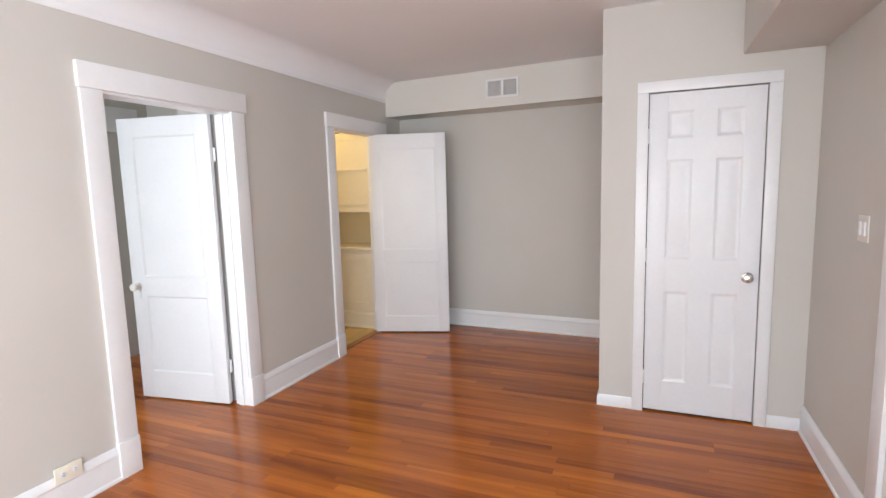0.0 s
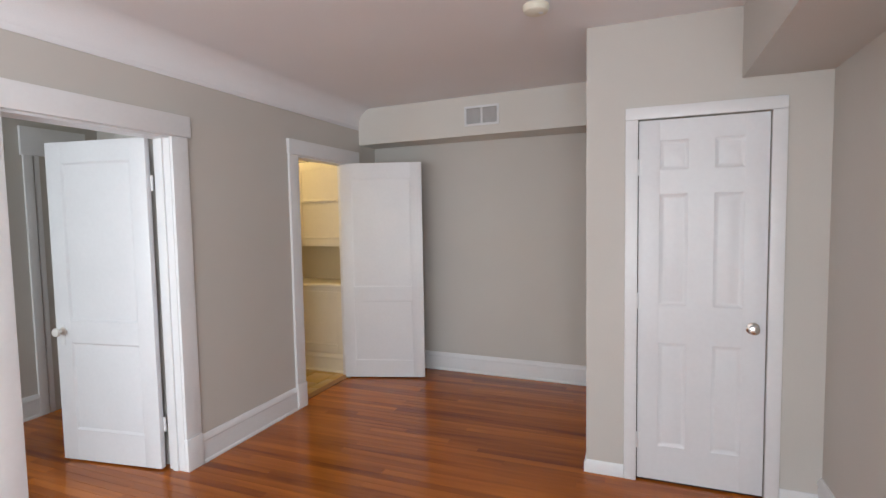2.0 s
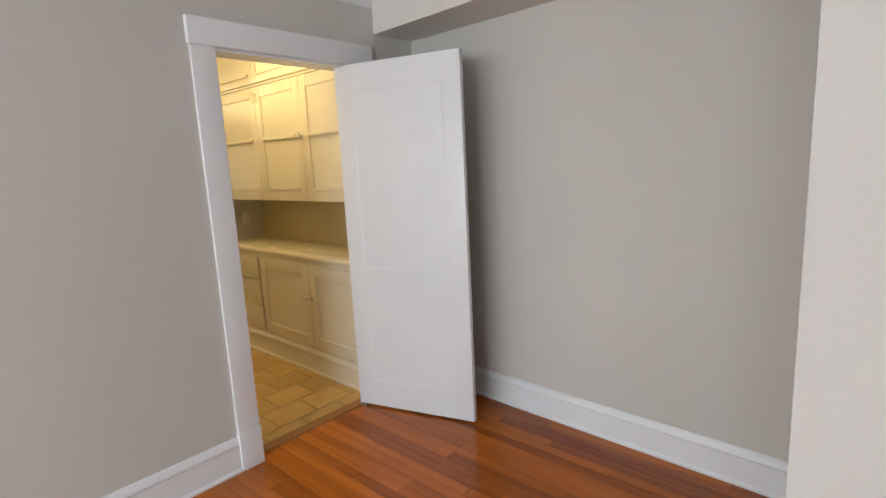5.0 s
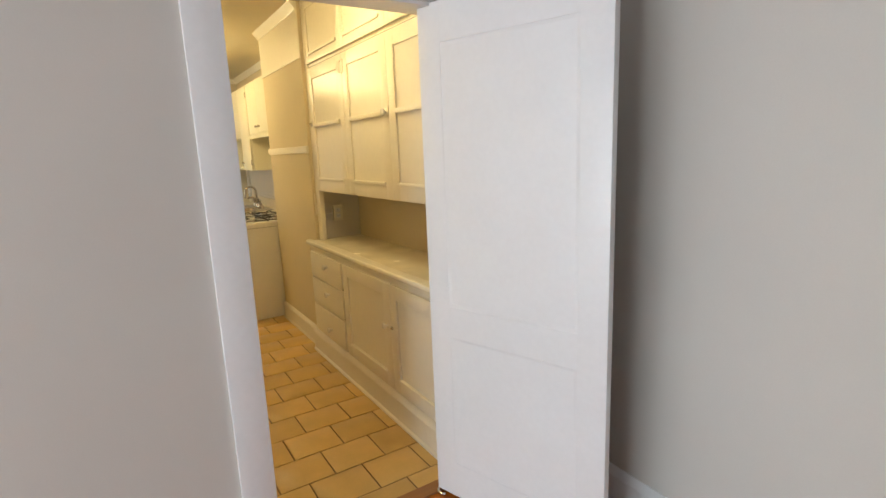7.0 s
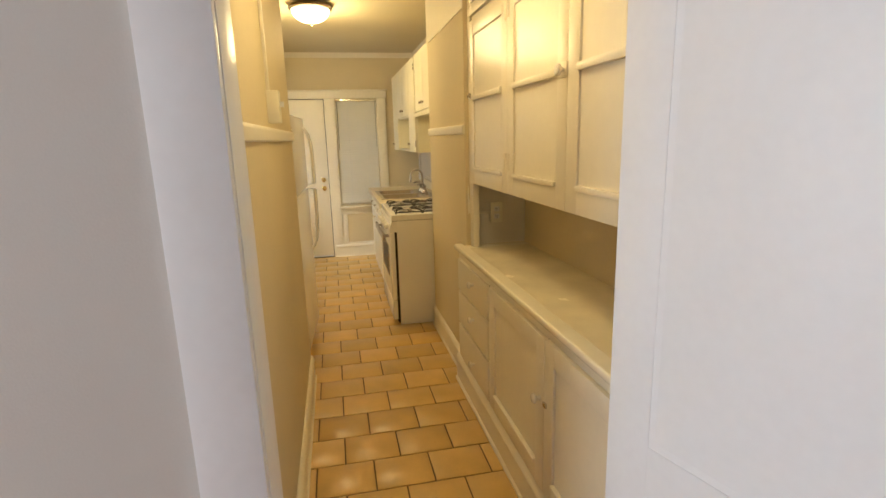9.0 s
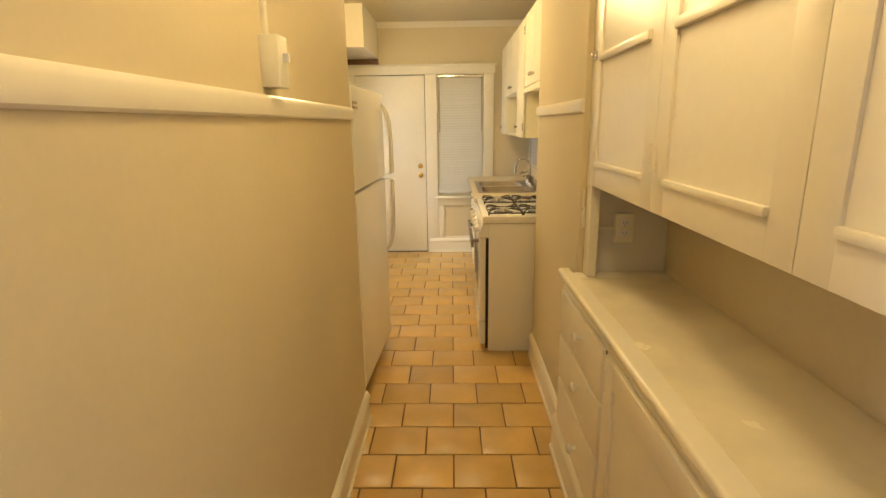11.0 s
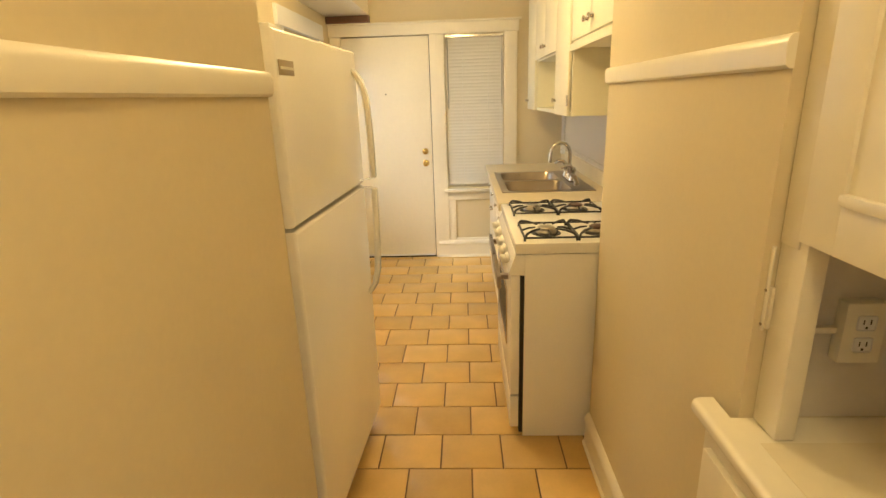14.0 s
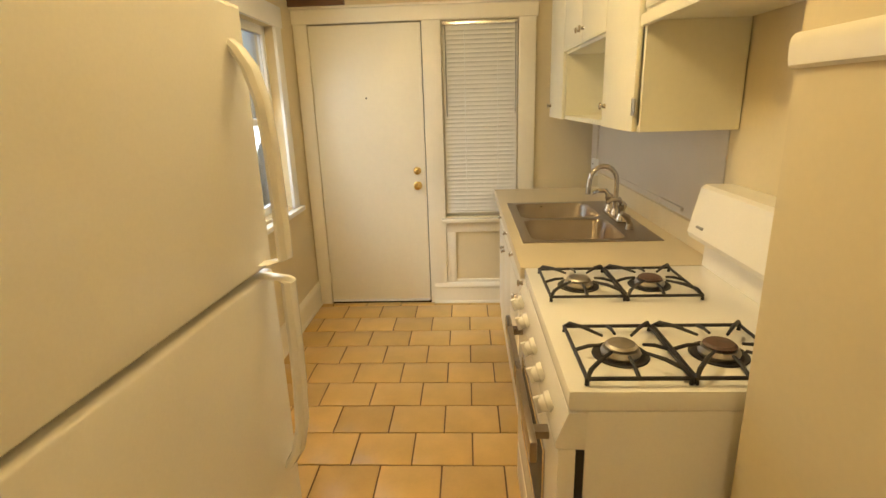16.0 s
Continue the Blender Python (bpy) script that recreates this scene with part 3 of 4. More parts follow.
for y in (-0.028, 0.028):
    bm = bmesh.new()
    lathe(bm, [(0.016, 0.007), (0.016, 0.010), (0.014, 0.011)], (0, y, 0), 'x', 18)
    s = part("socket", bm, M_TRIM, t)
    for dz in (-0.006, 0.006):
        bits("slot", M_DARK, s, ((0.010, y - 0.005, dz - 0.001), (0.0116, y + 0.005, dz + 0.001)))

# unseen living room window, added behind the walker to let daylight in
t = thing("window_1", pose(1.7, -1.665, 0.6), "white framed wide window, added out of view", "window", kind="structure")
for x0, x1 in ((-1.25, -1.19), (-0.45, -0.38), (0.38, 0.45), (1.19, 1.25)):
    bits("window_frame", M_TRIM, t, ((x0, -0.04, 0), (x1, 0.04, 1.7)))
for z0, z1 in ((0, 0.06), (0.82, 0.87), (1.64, 1.7)):
    bits("window_frame", M_TRIM, t, ((-1.19, -0.035, z0), (1.19, 0.035, z1)))
bits("window_sill", M_TRIM, t, ((-1.32, 0.0, -0.03), (1.32, 0.13, 0.0)), bev=0.004)

# second unseen window, added to brighten the west wall
t = thing("window_4", pose(3.495, -0.2, 0.65), "white framed side window, added out of view", "window", kind="structure")
for y0, y1 in ((-1.0, -0.94), (-0.03, 0.03), (0.94, 1.0)):
    bits("window_frame", M_TRIM, t, ((-0.04, y0, 0), (0.04, y1, 1.6)))
for z0, z1 in ((0, 0.06), (0.77, 0.82), (1.54, 1.6)):
    bits("window_frame", M_TRIM, t, ((-0.035, -0.94, z0), (0.035, 0.94, z1)))

# ---- pantry buffet ----
t = thing("buffet_base_cabinet", pose(-2.03, 5.93, 0), "cream painted built-in base cabinet with drawers and doors", "cabinet")
CW, CH = 1.898, 0.840
bits("body", M_KTRIM, t, ((0, 0.0, 0.0), (CW, 0.398, CH)))
bm = bmesh.new()
extrude_x(bm, [(y * 1.2, z * 0.98) for y, z in SKIRT], -0.03, CW)
part("plinth", bm, M_KTRIM, t)


def cup_knob(parent, x, y, z, material=M_KNOBW, r=0.020, depth=0.034, label=""):
    bm = bmesh.new()
    lathe(bm, [(0.010, 0), (0.008, -0.004), (0.007, -depth * 0.45), (r * 0.9, -depth * 0.6), (r, -depth * 0.75), (r * 0.8, -depth * 0.92), (r * 0.35, -depth)], (x, y, z), 'y', 16)
    return part("knob", bm, material, parent, label)


for z0, z1, kz in ((0.188, 0.395, 0.275), (0.41, 0.60, 0.533), (0.615, 0.795, 0.728)):
    d = bits("drawer", M_KTRIM, t, ((0.03, -0.016, z0), (0.622, 0.0, z1)), bev=0.004)
    cup_knob(d, 0.375, -0.016, kz, label="white painted round drawer knob")
    # dark strip on the body face, painted shade of the drawer seam
    bits("gap", M_DARK, t, ((0.033, -0.0025, z0 - 0.006), (0.62, -0.0005, z0 + 0.002)))
bits("gap", M_DARK, t, ((0.623, -0.0025, 0.188), (0.627, -0.0005, 0.795)))


def framed_door(parent, name, x0, x1, z0, z1, material, st=0.06, proud=0.018, splits=(), bead=0.007, fld=0.008):
    """A cabinet door: a sunk field with stiles and rails on it and a small bead at the foot of each opening."""
    d = bits(name, material, parent, ((x0 + 0.001, -proud + fld, z0 + 0.001), (x1 - 0.001, -0.0005, z1 - 0.001)))
    for a, b in ((x0, x0 + st), (x1 - st, x1)):
        bits("stile", material, d, ((a, -proud, z0), (b, -0.001, z1)), bev=0.002)
    for a, b in ((z0, z0 + st), (z1 - st, z1)):
        bits("rail", material, d, ((x0 + st - 0.001, -proud + 0.0004, a), (x1 - st + 0.001, -0.001, b)), bev=0.0015)
    for z in splits:
        bits("ledge", material, d, ((x0 + st, -proud - 0.011, z - 0.013), (x1 - st, -proud + fld, z + 0.013)), bev=0.006)
    for a in [z0 + st]:
        bits("bead", material, d, ((x0 + st + 0.001, -proud - 0.009, a - 0.003), (x1 - st - 0.001, -proud + fld, a + 0.016)), bev=0.006)
    return d


def strap_hinge(parent, x, z, y=-0.018, h=0.075):
    bm = bmesh.new()
    box(bm, (x - 0.009, y - 0.0014, z - h / 2), (x + 0.009, y, z + h / 2), 0.0005)
    for k in range(5):
        lathe(bm, [(0.0028, -0.006), (0.0034, 0), (0.0028, 0.006)], (x, y - 0.0016, z - h / 2 + 0.0075 + k * 0.015), 'z', 8)
    part("hinge", bm, M_KTRIM, parent)


d = framed_door(t, "door", 0.662, 1.325, 0.188, 0.80, M_KTRIM, 0.075, fld=0.010)
cup_knob(d, 1.295, -0.018, 0.56, label="white painted round knob")
strap_hinge(d, 0.674, 0.72)
strap_hinge(d, 0.674, 0.26)
d = framed_door(t, "door", 1.331, 1.88, 0.188, 0.80, M_KTRIM, 0.075, fld=0.010)
bits("catch", M_METAL, d, ((1.334, -0.026, 0.548), (1.358, -0.018, 0.566)), bev=0.002, label="small worn metal catch")
# seam shade between the two doors, as a dark strip
bits("gap", M_DARK, t, ((1.326, -0.0025, 0.188), (1.330, -0.0005, 0.80)))

bm = bmesh.new()
pts = [(-2.068, 5.925), (-2.063, 5.913), (-2.052, 5.906), (-0.135, 5.906), (-0.135, 6.329), (-1.988, 6.329), (-1.988, 5.952), (-2.068, 5.952)]
lo = [bm.verts.new((x, y, 0.841)) for x, y in pts]
hi = [bm.verts.new((x, y, 0.872)) for x, y in pts]
bm.faces.new(lo[::-1])
bm.faces.new(hi)
for k in range(len(pts)):
    bm.faces.new((lo[k], lo[(k + 1) % len(pts)], hi[(k + 1) % len(pts)], hi[k]))
rim = [e for e in bm.edges if all(abs(v.co.z - 0.872) < 1e-5 for v in e.verts) and min(v.co.y for v in e.verts) < 5.93]
rim += [e for e in bm.edges if all(abs(v.co.z - 0.841) < 1e-5 for v in e.verts) and max(v.co.y for v in e.verts) < 5.93]
bmesh.ops.bevel(bm, geom=rim, offset=0.011, segments=4, profile=0.5, affect='EDGES')
M_BUFTOP = mat("worn_cream_counter", (0.88, 0.83, 0.70), 0.24, vary=0.03, scale=3, grain=30, bump=0.03)
top = solid("buffet_worktop", bm, M_BUFTOP, "worn cream painted worktop with a rounded nosing", "worktop", kind=" ")
del top["kind"]
M_LINER = mat("worn_linoleum", (0.84, 0.77, 0.60), 0.24, vary=0.07, scale=6, grain=25, bump=0.03)
bits("liner", M_LINER, top, ((-1.91, 5.966, 0.8725), (-0.14, 6.325, 0.8738)))

t = thing("buffet_wall_cabinet", pose(-1.985, 6.003, 1.250), "cream painted built-in wall cabinet up to the ceiling", "cabinet")
UW, UH = 1.853, H2 - 1.250 - 0.001
bits("body", M_KTRIM, t, ((0, 0.0, 0), (UW, 0.325, UH)))
bits("stile", M_KTRIM, t, ((0.0, -0.014, -0.022), (0.05, 0.0, UH)), bev=0.003)
for x0, x1, kn in ((0.055, 0.6775, 0.075), (0.6785, 1.2645, 1.225), (1.266, 1.845, None)):
    d = framed_door(t, "door", x0, x1, -0.006, 0.837, M_KTRIM, 0.078, 0.02, splits=(0.448,), fld=0.007)
    if kn == 1.225:
        cup_knob(d, kn + 0.02, -0.02, 0.45, label="white painted latch knob")
        bits("latch", M_KTRIM, d, ((kn - 0.005, -0.026, 0.425), (kn + 0.045, -0.02, 0.475)), bev=0.002)
    if kn == 0.075:
        cup_knob(d, 0.07, -0.02, 0.462, M_METAL, 0.008, 0.02, label="small worn metal latch")
        bits("catch", M_METAL, d, ((0.055, -0.024, 0.445), (0.085, -0.02, 0.478)), bev=0.001)
    u = framed_door(t, "upper_door", x0, x1, 0.867, UH - 0.02, M_KTRIM, 0.055, 0.018, fld=0.006)
    # dark strip for the shade between lower and upper doors
    bits("gap", M_DARK, t, ((x0 + 0.003, -0.0025, 0.837), (x1 - 0.003, -0.0005, 0.847)))
for x in (0.655, 0.701):
    strap_hinge(t, x, 0.135, -0.02)
    strap_hinge(t, x, 0.76, -0.02)
for z in (0.93, 1.25):
    strap_hinge(t, 0.06, z, -0.018, 0.06)
block("niche_post", M_KTRIM, ((-1.986, 5.992, 0.8745), (-1.915, 6.028, 1.2425)), label="cream painted post beside the niche", category="post", bev=0.003)

t = thing("cupboard_bolt", pose(-1.989, 5.985, 1.10), "small cream painted sliding bolt beside the niche", "bolt")
bits("plate", M_KTRIM, t, ((-0.006, 0, -0.035), (0.012, 0.006, 0.045)), bev=0.001)
bm = bmesh.new()
tube(bm, [(0.003, -0.003, -0.04), (0.003, -0.003, 0.12)], 0.0035, 8)
part("rod", bm, M_KTRIM, t)
for z in (-0.028, 0.038):
    bm = bmesh.new()
    lathe(bm, [(0.003, 0), (0.003, -0.002), (0.001, -0.003)], (0.003, -0.005, z), 'y', 8)
    part("screw", bm, M_BRONZE, t)


def surface_outlet(name, m, label):
    t = thing(name, m, label, "outlet")
    bits("box", M_PLATE, t, ((0, -0.036, -0.058), (0.026, 0.036, 0.058)), bev=0.003)
    for z in (-0.021, 0.021):
        s = bits("socket", M_TRIM, t, ((0.026, -0.016, z - 0.014), (0.029, 0.016, z + 0.014)), bev=0.004)
        for y in (-0.006, 0.006):
            bits("slot", M_DARK, s, ((0.028, y - 0.001, z - 0.002), (0.0296, y + 0.001, z + 0.007)))
        bits("slot", M_DARK, s, ((0.028, -0.002, z - 0.010), (0.0296, 0.002, z - 0.006)))
    return t


t = surface_outlet("niche_outlet", pose(-1.987, 6.145, 1.062), "white surface-mounted socket in the buffet niche")
bits("conduit", M_KTRIM, t, ((0.0, -0.11, -0.006), (0.012, -0.036, 0.006)), bev=0.002)
block("niche_end_panel", mat("pale_grey_niche_paint", (0.68, 0.64, 0.57), 0.4, vary=0.04, scale=5, grain=70), ((-1.989, 6.029, 0.8745), (-1.987, 6.328, 1.2485)), label="grey painted end of the niche", category="wall panel")

# surface-mounted switch with its raceway
t = thing("passage_switch", pose(-1.262, LW, 1.63), "cream surface-mounted light switch with a raceway", "light switch")
bits("box", M_PLATE, t, ((-0.037, 0, -0.06), (0.037, 0.045, 0.06)), bev=0.003)
bits("toggle", M_TRIM, t, ((-0.005, 0.045, 0.0), (0.005, 0.06, 0.02)), bev=0.002)
bits("raceway", M_KTRIM, t, ((-0.010, 0, 0.06), (0.010, 0.012, H2 - 1.63 - 0.001)), bev=0.002)

bowl_light("kitchen_ceiling_light", -3.54, 5.14, H2, M_LIT, M_BRONZE, "lit frosted glass bowl ceiling light with bronze rim", 0.155, 0.21, M_BRONZE, 0.042)
bowl_light("pantry_ceiling_light", -0.9, 5.55, H2, M_LIT, M_BRONZE, "lit frosted glass bowl ceiling light with bronze rim", 0.14, 0.14, M_BRASS)

# ---- kitchen end: back door, window, blind ----
t = thing("back_door", pose(XE - 0.036, D0 + 0.004, 0.012), "cream painted flat slab back door, shut", "door")
bits("leaf", M_KTRIM, t, ((0, 0, 0), (0.04, D1 - D0 - 0.011, DZ - 0.020)), bev=0.003)


bits("sweep", M_TRIM, t, ((0.0405, 0.002, 0.0), (0.046, D1 - D0 - 0.02, 0.018)), bev=0.002)


def knob_x(parent, x, y, z, material, prof, name="knob", label=""):
    bm = bmesh.new()
    lathe(bm, prof, (x, y, z), 'x', 22)
    return part(name, bm, material, parent, label)


knob_x(t, 0.04, 0.702, 0.893, M_BRASS, [(0.030, 0), (0.030, 0.004), (0.022, 0.009), (0.010, 0.012), (0.010, 0.028), (0.022, 0.034), (0.027, 0.046), (0.024, 0.056), (0.010, 0.060)], label="polished brass door knob")
knob_x(t, 0.04, 0.70, 1.0, M_BRASS, [(0.028, 0), (0.028, 0.006), (0.020, 0.012), (0.018, 0.022), (0.010, 0.026)], "deadbolt", "polished brass deadbolt")
knob_x(t, 0.04, 0.366, 1.51, M_DARK, [(0.006, 0), (0.006, 0.003), (0.004, 0.004)], "peephole")
for z in (0.2, 1.78):
    bm = bmesh.new()
    lathe(bm, [(0.006, -0.045), (0.0075, -0.04), (0.0075, 0.04), (0.006, 0.045)], (0.046, -0.004, z), 'z', 10)
    part("hinge", bm, M_KTRIM, t)
# added dark sheet behind the leaf, in place of shade round its edges
block("door_gap_shade", M_DARK, ((XE - 0.06, D0, 0), (XE - 0.05, D1, DZ)), label="dark sheet behind the back door, shade for its edge gaps", category="gap")

t = thing("end_wall_casing", pose(XE, 4.28, 0), "cream painted joined casing of back door and window", "door frame", kind="structure")
bits("casing", M_KTRIM, t, ((0, 0.02, 0), (0.02, 0.11, 2.005)), bev=0.003)
bits("mullion", M_KTRIM, t, ((0, D1 - 4.28, 0), (0.02, V0 - 4.28, 2.005)), bev=0.003)
bits("casing", M_KTRIM, t, ((0, V1 - 4.28, 0.66), (0.02, 5.922 - 4.28, 2.005)), bev=0.003)
bits("head", M_KTRIM, t, ((0, 0.012, 2.0055), (0.024, 5.935 - 4.28, 2.095)), bev=0.003)
bits("cap", M_KTRIM, t, ((0, 0.005, 2.0955), (0.042, 5.955 - 4.28, 2.112)), bev=0.005)
bits("window_sill", M_KTRIM, t, ((0, V0 - 4.28 - 0.03, 0.632), (0.05, 5.95 - 4.28, 0.6595)), bev=0.006)
bits("apron", M_KTRIM, t, ((0, V0 - 4.28, 0.555), (0.016, 5.93 - 4.28, 0.631)), bev=0.003)
bits("stile", M_KTRIM, t, ((0, V0 - 4.28 + 0.0005, 0.16), (0.012, V0 - 4.28 + 0.07, 0.5545)), bev=0.003)
bits("rail", M_KTRIM, t, ((0, V0 - 4.28 + 0.0705, 0.14), (0.012, 5.93 - 4.28, 0.185)), bev=0.003)

t = thing("window_2", pose(XE - 0.06, V0, VZ0), "narrow kitchen window behind a closed blind", "window", kind="structure")
VW, VH = V1 - V0, VZ1 - VZ0
for lo, hi in (((-0.02, 0, 0), (0.02, 0.035, VH)), ((-0.02, VW - 0.035, 0), (0.02, VW, VH)), ((-0.02, 0.035, 0), (0.02, VW - 0.035, 0.05)), ((-0.02, 0.035, VH - 0.04), (0.02, VW - 0.035, VH)), ((-0.02, 0.035, VH / 2 - 0.02), (0.02, VW - 0.035, VH / 2 + 0.02))):
    bits("window_frame", M_KTRIM, t, (lo, hi), bev=0.002)
g = bits("pane", M_GLASS, t, ((-0.003, 0.035, 0.05), (0.003, VW - 0.035, VH - 0.04)))
g.visible_shadow = False

t = thing("window_blind", pose(XE - 0.012, V0 + 0.008, VZ0), "white vinyl mini blind, lowered and nearly closed", "blind")
BW = VW - 0.016
bits("headrail", M_METAL, t, ((-0.012, 0, VH - 0.03), (0.014, BW, VH - 0.004)), bev=0.002)
bm = bmesh.new()
sl = 0.0165
prof = []
for i in range(5):
    u = (i / 4 - 0.5) * 2
    prof.append((0.0035 * (1 - u * u) - 0.013 * u, u * sl))
back = [(x - 0.0008, z) for x, z in prof[::-1]]
loop = prof + back
va = [bm.verts.new((x, 0.002, z)) for x, z in loop]
vb = [bm.verts.new((x, BW - 0.002, z)) for x, z in loop]
for k in range(len(loop)):
    bm.faces.new((va[k], va[(k + 1) % len(loop)], vb[(k + 1) % len(loop)], vb[k]))
bm.faces.new(va[::-1])
bm.faces.new(vb)
slat_mesh = finish("slat", bm, M_BLIND)
count = int((VH - 0.075) / 0.0285)
for k in range(count):
    s = new("slat", slat_mesh)
    s.parent = t
    s.location = (0.0, random.uniform(-0.001, 0.001), VH - 0.045 - k * 0.0285)
    s.rotation_euler = (random.uniform(-0.002, 0.002), random.uniform(-0.05, 0.05), 0)
bits("bottom_rail", M_BLIND, t, ((-0.008, 0, VH - 0.05 - count * 0.0285), (0.010, BW, VH - 0.038 - count * 0.0285)), bev=0.003)
for y in (0.15, BW - 0.13):
    bm = bmesh.new()
    tube(bm, [(0.0085, y, 0.05), (0.0085, y, VH - 0.03)], 0.0012, 6)
    part("cord", bm, M_TRIM, t)
bm = bmesh.new()
tube(bm, [(0.014, 0.02, VH - 0.02), (0.015, 0.021, VH - 0.62)], 0.0035, 8)
part("wand", bm, M_GRILLE, t)
bm = bmesh.new()
tube(bm, [(0.014, BW - 0.012, VH - 0.02), (0.015, BW - 0.012, VH - 0.60)], 0.003, 8)
part("cord", bm, M_GRILLE, t)
# unseen pale wall, added beyond the closed blind
block("added_outside_wall", M_OUTSIDE, ((-8.4, 3.0, -0.1), (-8.3, 8.0, 3.2)), label="pale wall added out of view outside the window", category="building")

# left window beyond the refrigerator
t = thing("window_3", pose(WX0, LB, WZ0), "white cased bright window beyond the refrigerator", "window", kind="structure")
LWW, LWH = WX1 - WX0, WZ1 - WZ0
for lo, hi in (((-0.10, 0, -0.02), (0, 0.02, LWH)), ((LWW, 0, -0.02), (LWW + 0.10, 0.02, LWH)), ((-0.115, 0, LWH + 0.0005), (LWW + 0.115, 0.026, LWH + 0.12)), ((-0.12, 0, -0.05), (LWW + 0.12, 0.05, -0.0205))):
    bits("casing", M_TRIM, t, (lo, hi), bev=0.003)
for lo, hi in (((0, -0.09, 0), (0.04, -0.05, LWH)), ((LWW - 0.04, -0.09, 0), (LWW, -0.05, LWH)), ((0.04, -0.09, 0), (LWW - 0.04, -0.05, 0.05)), ((0.04, -0.09, LWH - 0.05), (LWW - 0.04, -0.05, LWH)), ((0.04, -0.09, LWH / 2 - 0.02), (LWW - 0.04, -0.05, LWH / 2 + 0.02))):
    bits("window_frame", M_TRIM, t, (lo, hi), bev=0.002)
g = bits("pane", M_GLASS, t, ((0.04, -0.073, 0.05), (LWW - 0.04, -0.067, LWH - 0.05)))
g.visible_shadow = False

# ---- refrigerator ----
FX0, FX1, FY, FZ = -3.2, -2.43, 5.03, 1.665
t = thing("refrigerator", pose(FX0, FY, 0, 0, 0, -3.3), "white top-freezer refrigerator with curved handles", "refrigerator")
FW = FX1 - FX0
bits("body", M_APPL, t, ((0.005, -0.66, 0.03), (FW - 0.005, -0.075, FZ - 0.01)), bev=0.008)


def soft_door(name, z0, z1):
    bm = bmesh.new()
    box(bm, (0, -0.068, z0), (FW, 0, z1))
    e = [e for e in bm.edges if min(v.co.y for v in e.verts) > -0.001]
    bmesh.ops.bevel(bm, geom=e, offset=0.012, segments=5, profile=0.5, affect='EDGES')
    return part(name, bm, M_APPL, t)


fz = soft_door("freezer_door", 1.158, FZ)
lw = soft_door("lower_door", 0.10, 1.147)
bits("gasket", M_GRILLE, t, ((0.01, -0.074, 0.11), (FW - 0.01, -0.069, FZ - 0.01)))
bits("toe_grille", M_BROWN, t, ((0.01, -0.072, 0.012), (FW - 0.01, -0.05, 0.085)), bev=0.003)
bits("hinge_cover", M_APPL, t, ((FW - 0.11, -0.06, FZ - 0.001), (FW - 0.02, -0.015, FZ + 0.012)), bev=0.004)


def fridge_handle(parent, zs):
    """A flat bowed grip; zs: heights, with the bow (out from the door) at each."""
    bm = bmesh.new()
    rows = []
    for z, y, w in zs:
        rows.append([bm.verts.new((0.052 + dx * w * 1.1, y * 0.98 - 0.006 + dy * 0.9, z)) for dx, dy in ((-0.5, 0.0), (-0.38, 0.012), (0, 0.017), (0.38, 0.012), (0.5, 0.0), (0.38, -0.010), (0, -0.012), (-0.38, -0.010))])
    for a, b in zip(rows, rows[1:]):
        for k in range(8):
            bm.faces.new((a[k], a[(k + 1) % 8], b[(k + 1) % 8], b[k]))
    bm.faces.new(rows[0][::-1])
    bm.faces.new(rows[-1])
    return part("handle", bm, M_APPL, parent)


fridge_handle(fz, [(1.60, -0.005, 0.034), (1.585, 0.012, 0.04), (1.55, 0.034, 0.042), (1.49, 0.050, 0.040), (1.40, 0.056, 0.038), (1.28, 0.058, 0.038), (1.188, 0.058, 0.038), (1.184, 0.05, 0.038), (1.178, 0.03, 0.038), (1.174, -0.004, 0.038)])
fridge_handle(lw, [(1.149, -0.004, 0.038), (1.147, 0.03, 0.038), (1.144, 0.05, 0.038), (1.138, 0.058, 0.038), (1.03, 0.058, 0.038), (0.90, 0.056, 0.038), (0.80, 0.050, 0.040), (0.735, 0.034, 0.042), (0.70, 0.012, 0.04), (0.685, -0.005, 0.034)])
b = bits("badge", M_BRONZE, fz, ((FW - 0.110, -0.001, 1.553), (FW - 0.014, 0.003, 1.590)), bev=0.001, label="bronze-coloured metal name badge")
bits("badge_bar", M_PLATE, b, ((FW - 0.104, 0.0026, 1.567), (FW - 0.020, 0.0036, 1.574)))

# ---- gas stove ----
SX0, SX1, SY, SZ = -3.89, -3.09, 5.672, 0.912
t = thing("gas_stove", pose(SX0, SY, 0), "white four-burner gas stove with black grates", "stove")
SW = SX1 - SX0
bits("body", M_APPL, t, ((0.006, 0.012, 0.0), (SW - 0.006, 0.655, 0.862)), bev=0.003)
# dark slab that paints the shade between oven door and body
bits("side_gap_shade", M_DARK, t, ((0.012, -0.004, 0.02), (SW - 0.008, 0.0115, 0.80)))
bm = bmesh.new()
box(bm, (0, -0.028, 0.865), (SW, 0.655, SZ), 0.010)
part("cooktop", bm, M_APPL, t)
bm = bmesh.new()
extrude_x(bm, [(-0.026, 0.862), (-0.052, 0.79), (-0.050, 0.778), (0.011, 0.775), (0.011, 0.862)], 0.0, SW)
part("control_panel", bm, M_APPL, t)
od = bits("oven_door", M_APPL, t, ((0.004, -0.045, 0.215), (SW - 0.004, -0.006, 0.772)), bev=0.006)
w = bits("window", M_IRON, od, ((0.17, -0.0475, 0.40), (SW - 0.17, -0.0445, 0.64)), bev=0.001, label="dark oven window")
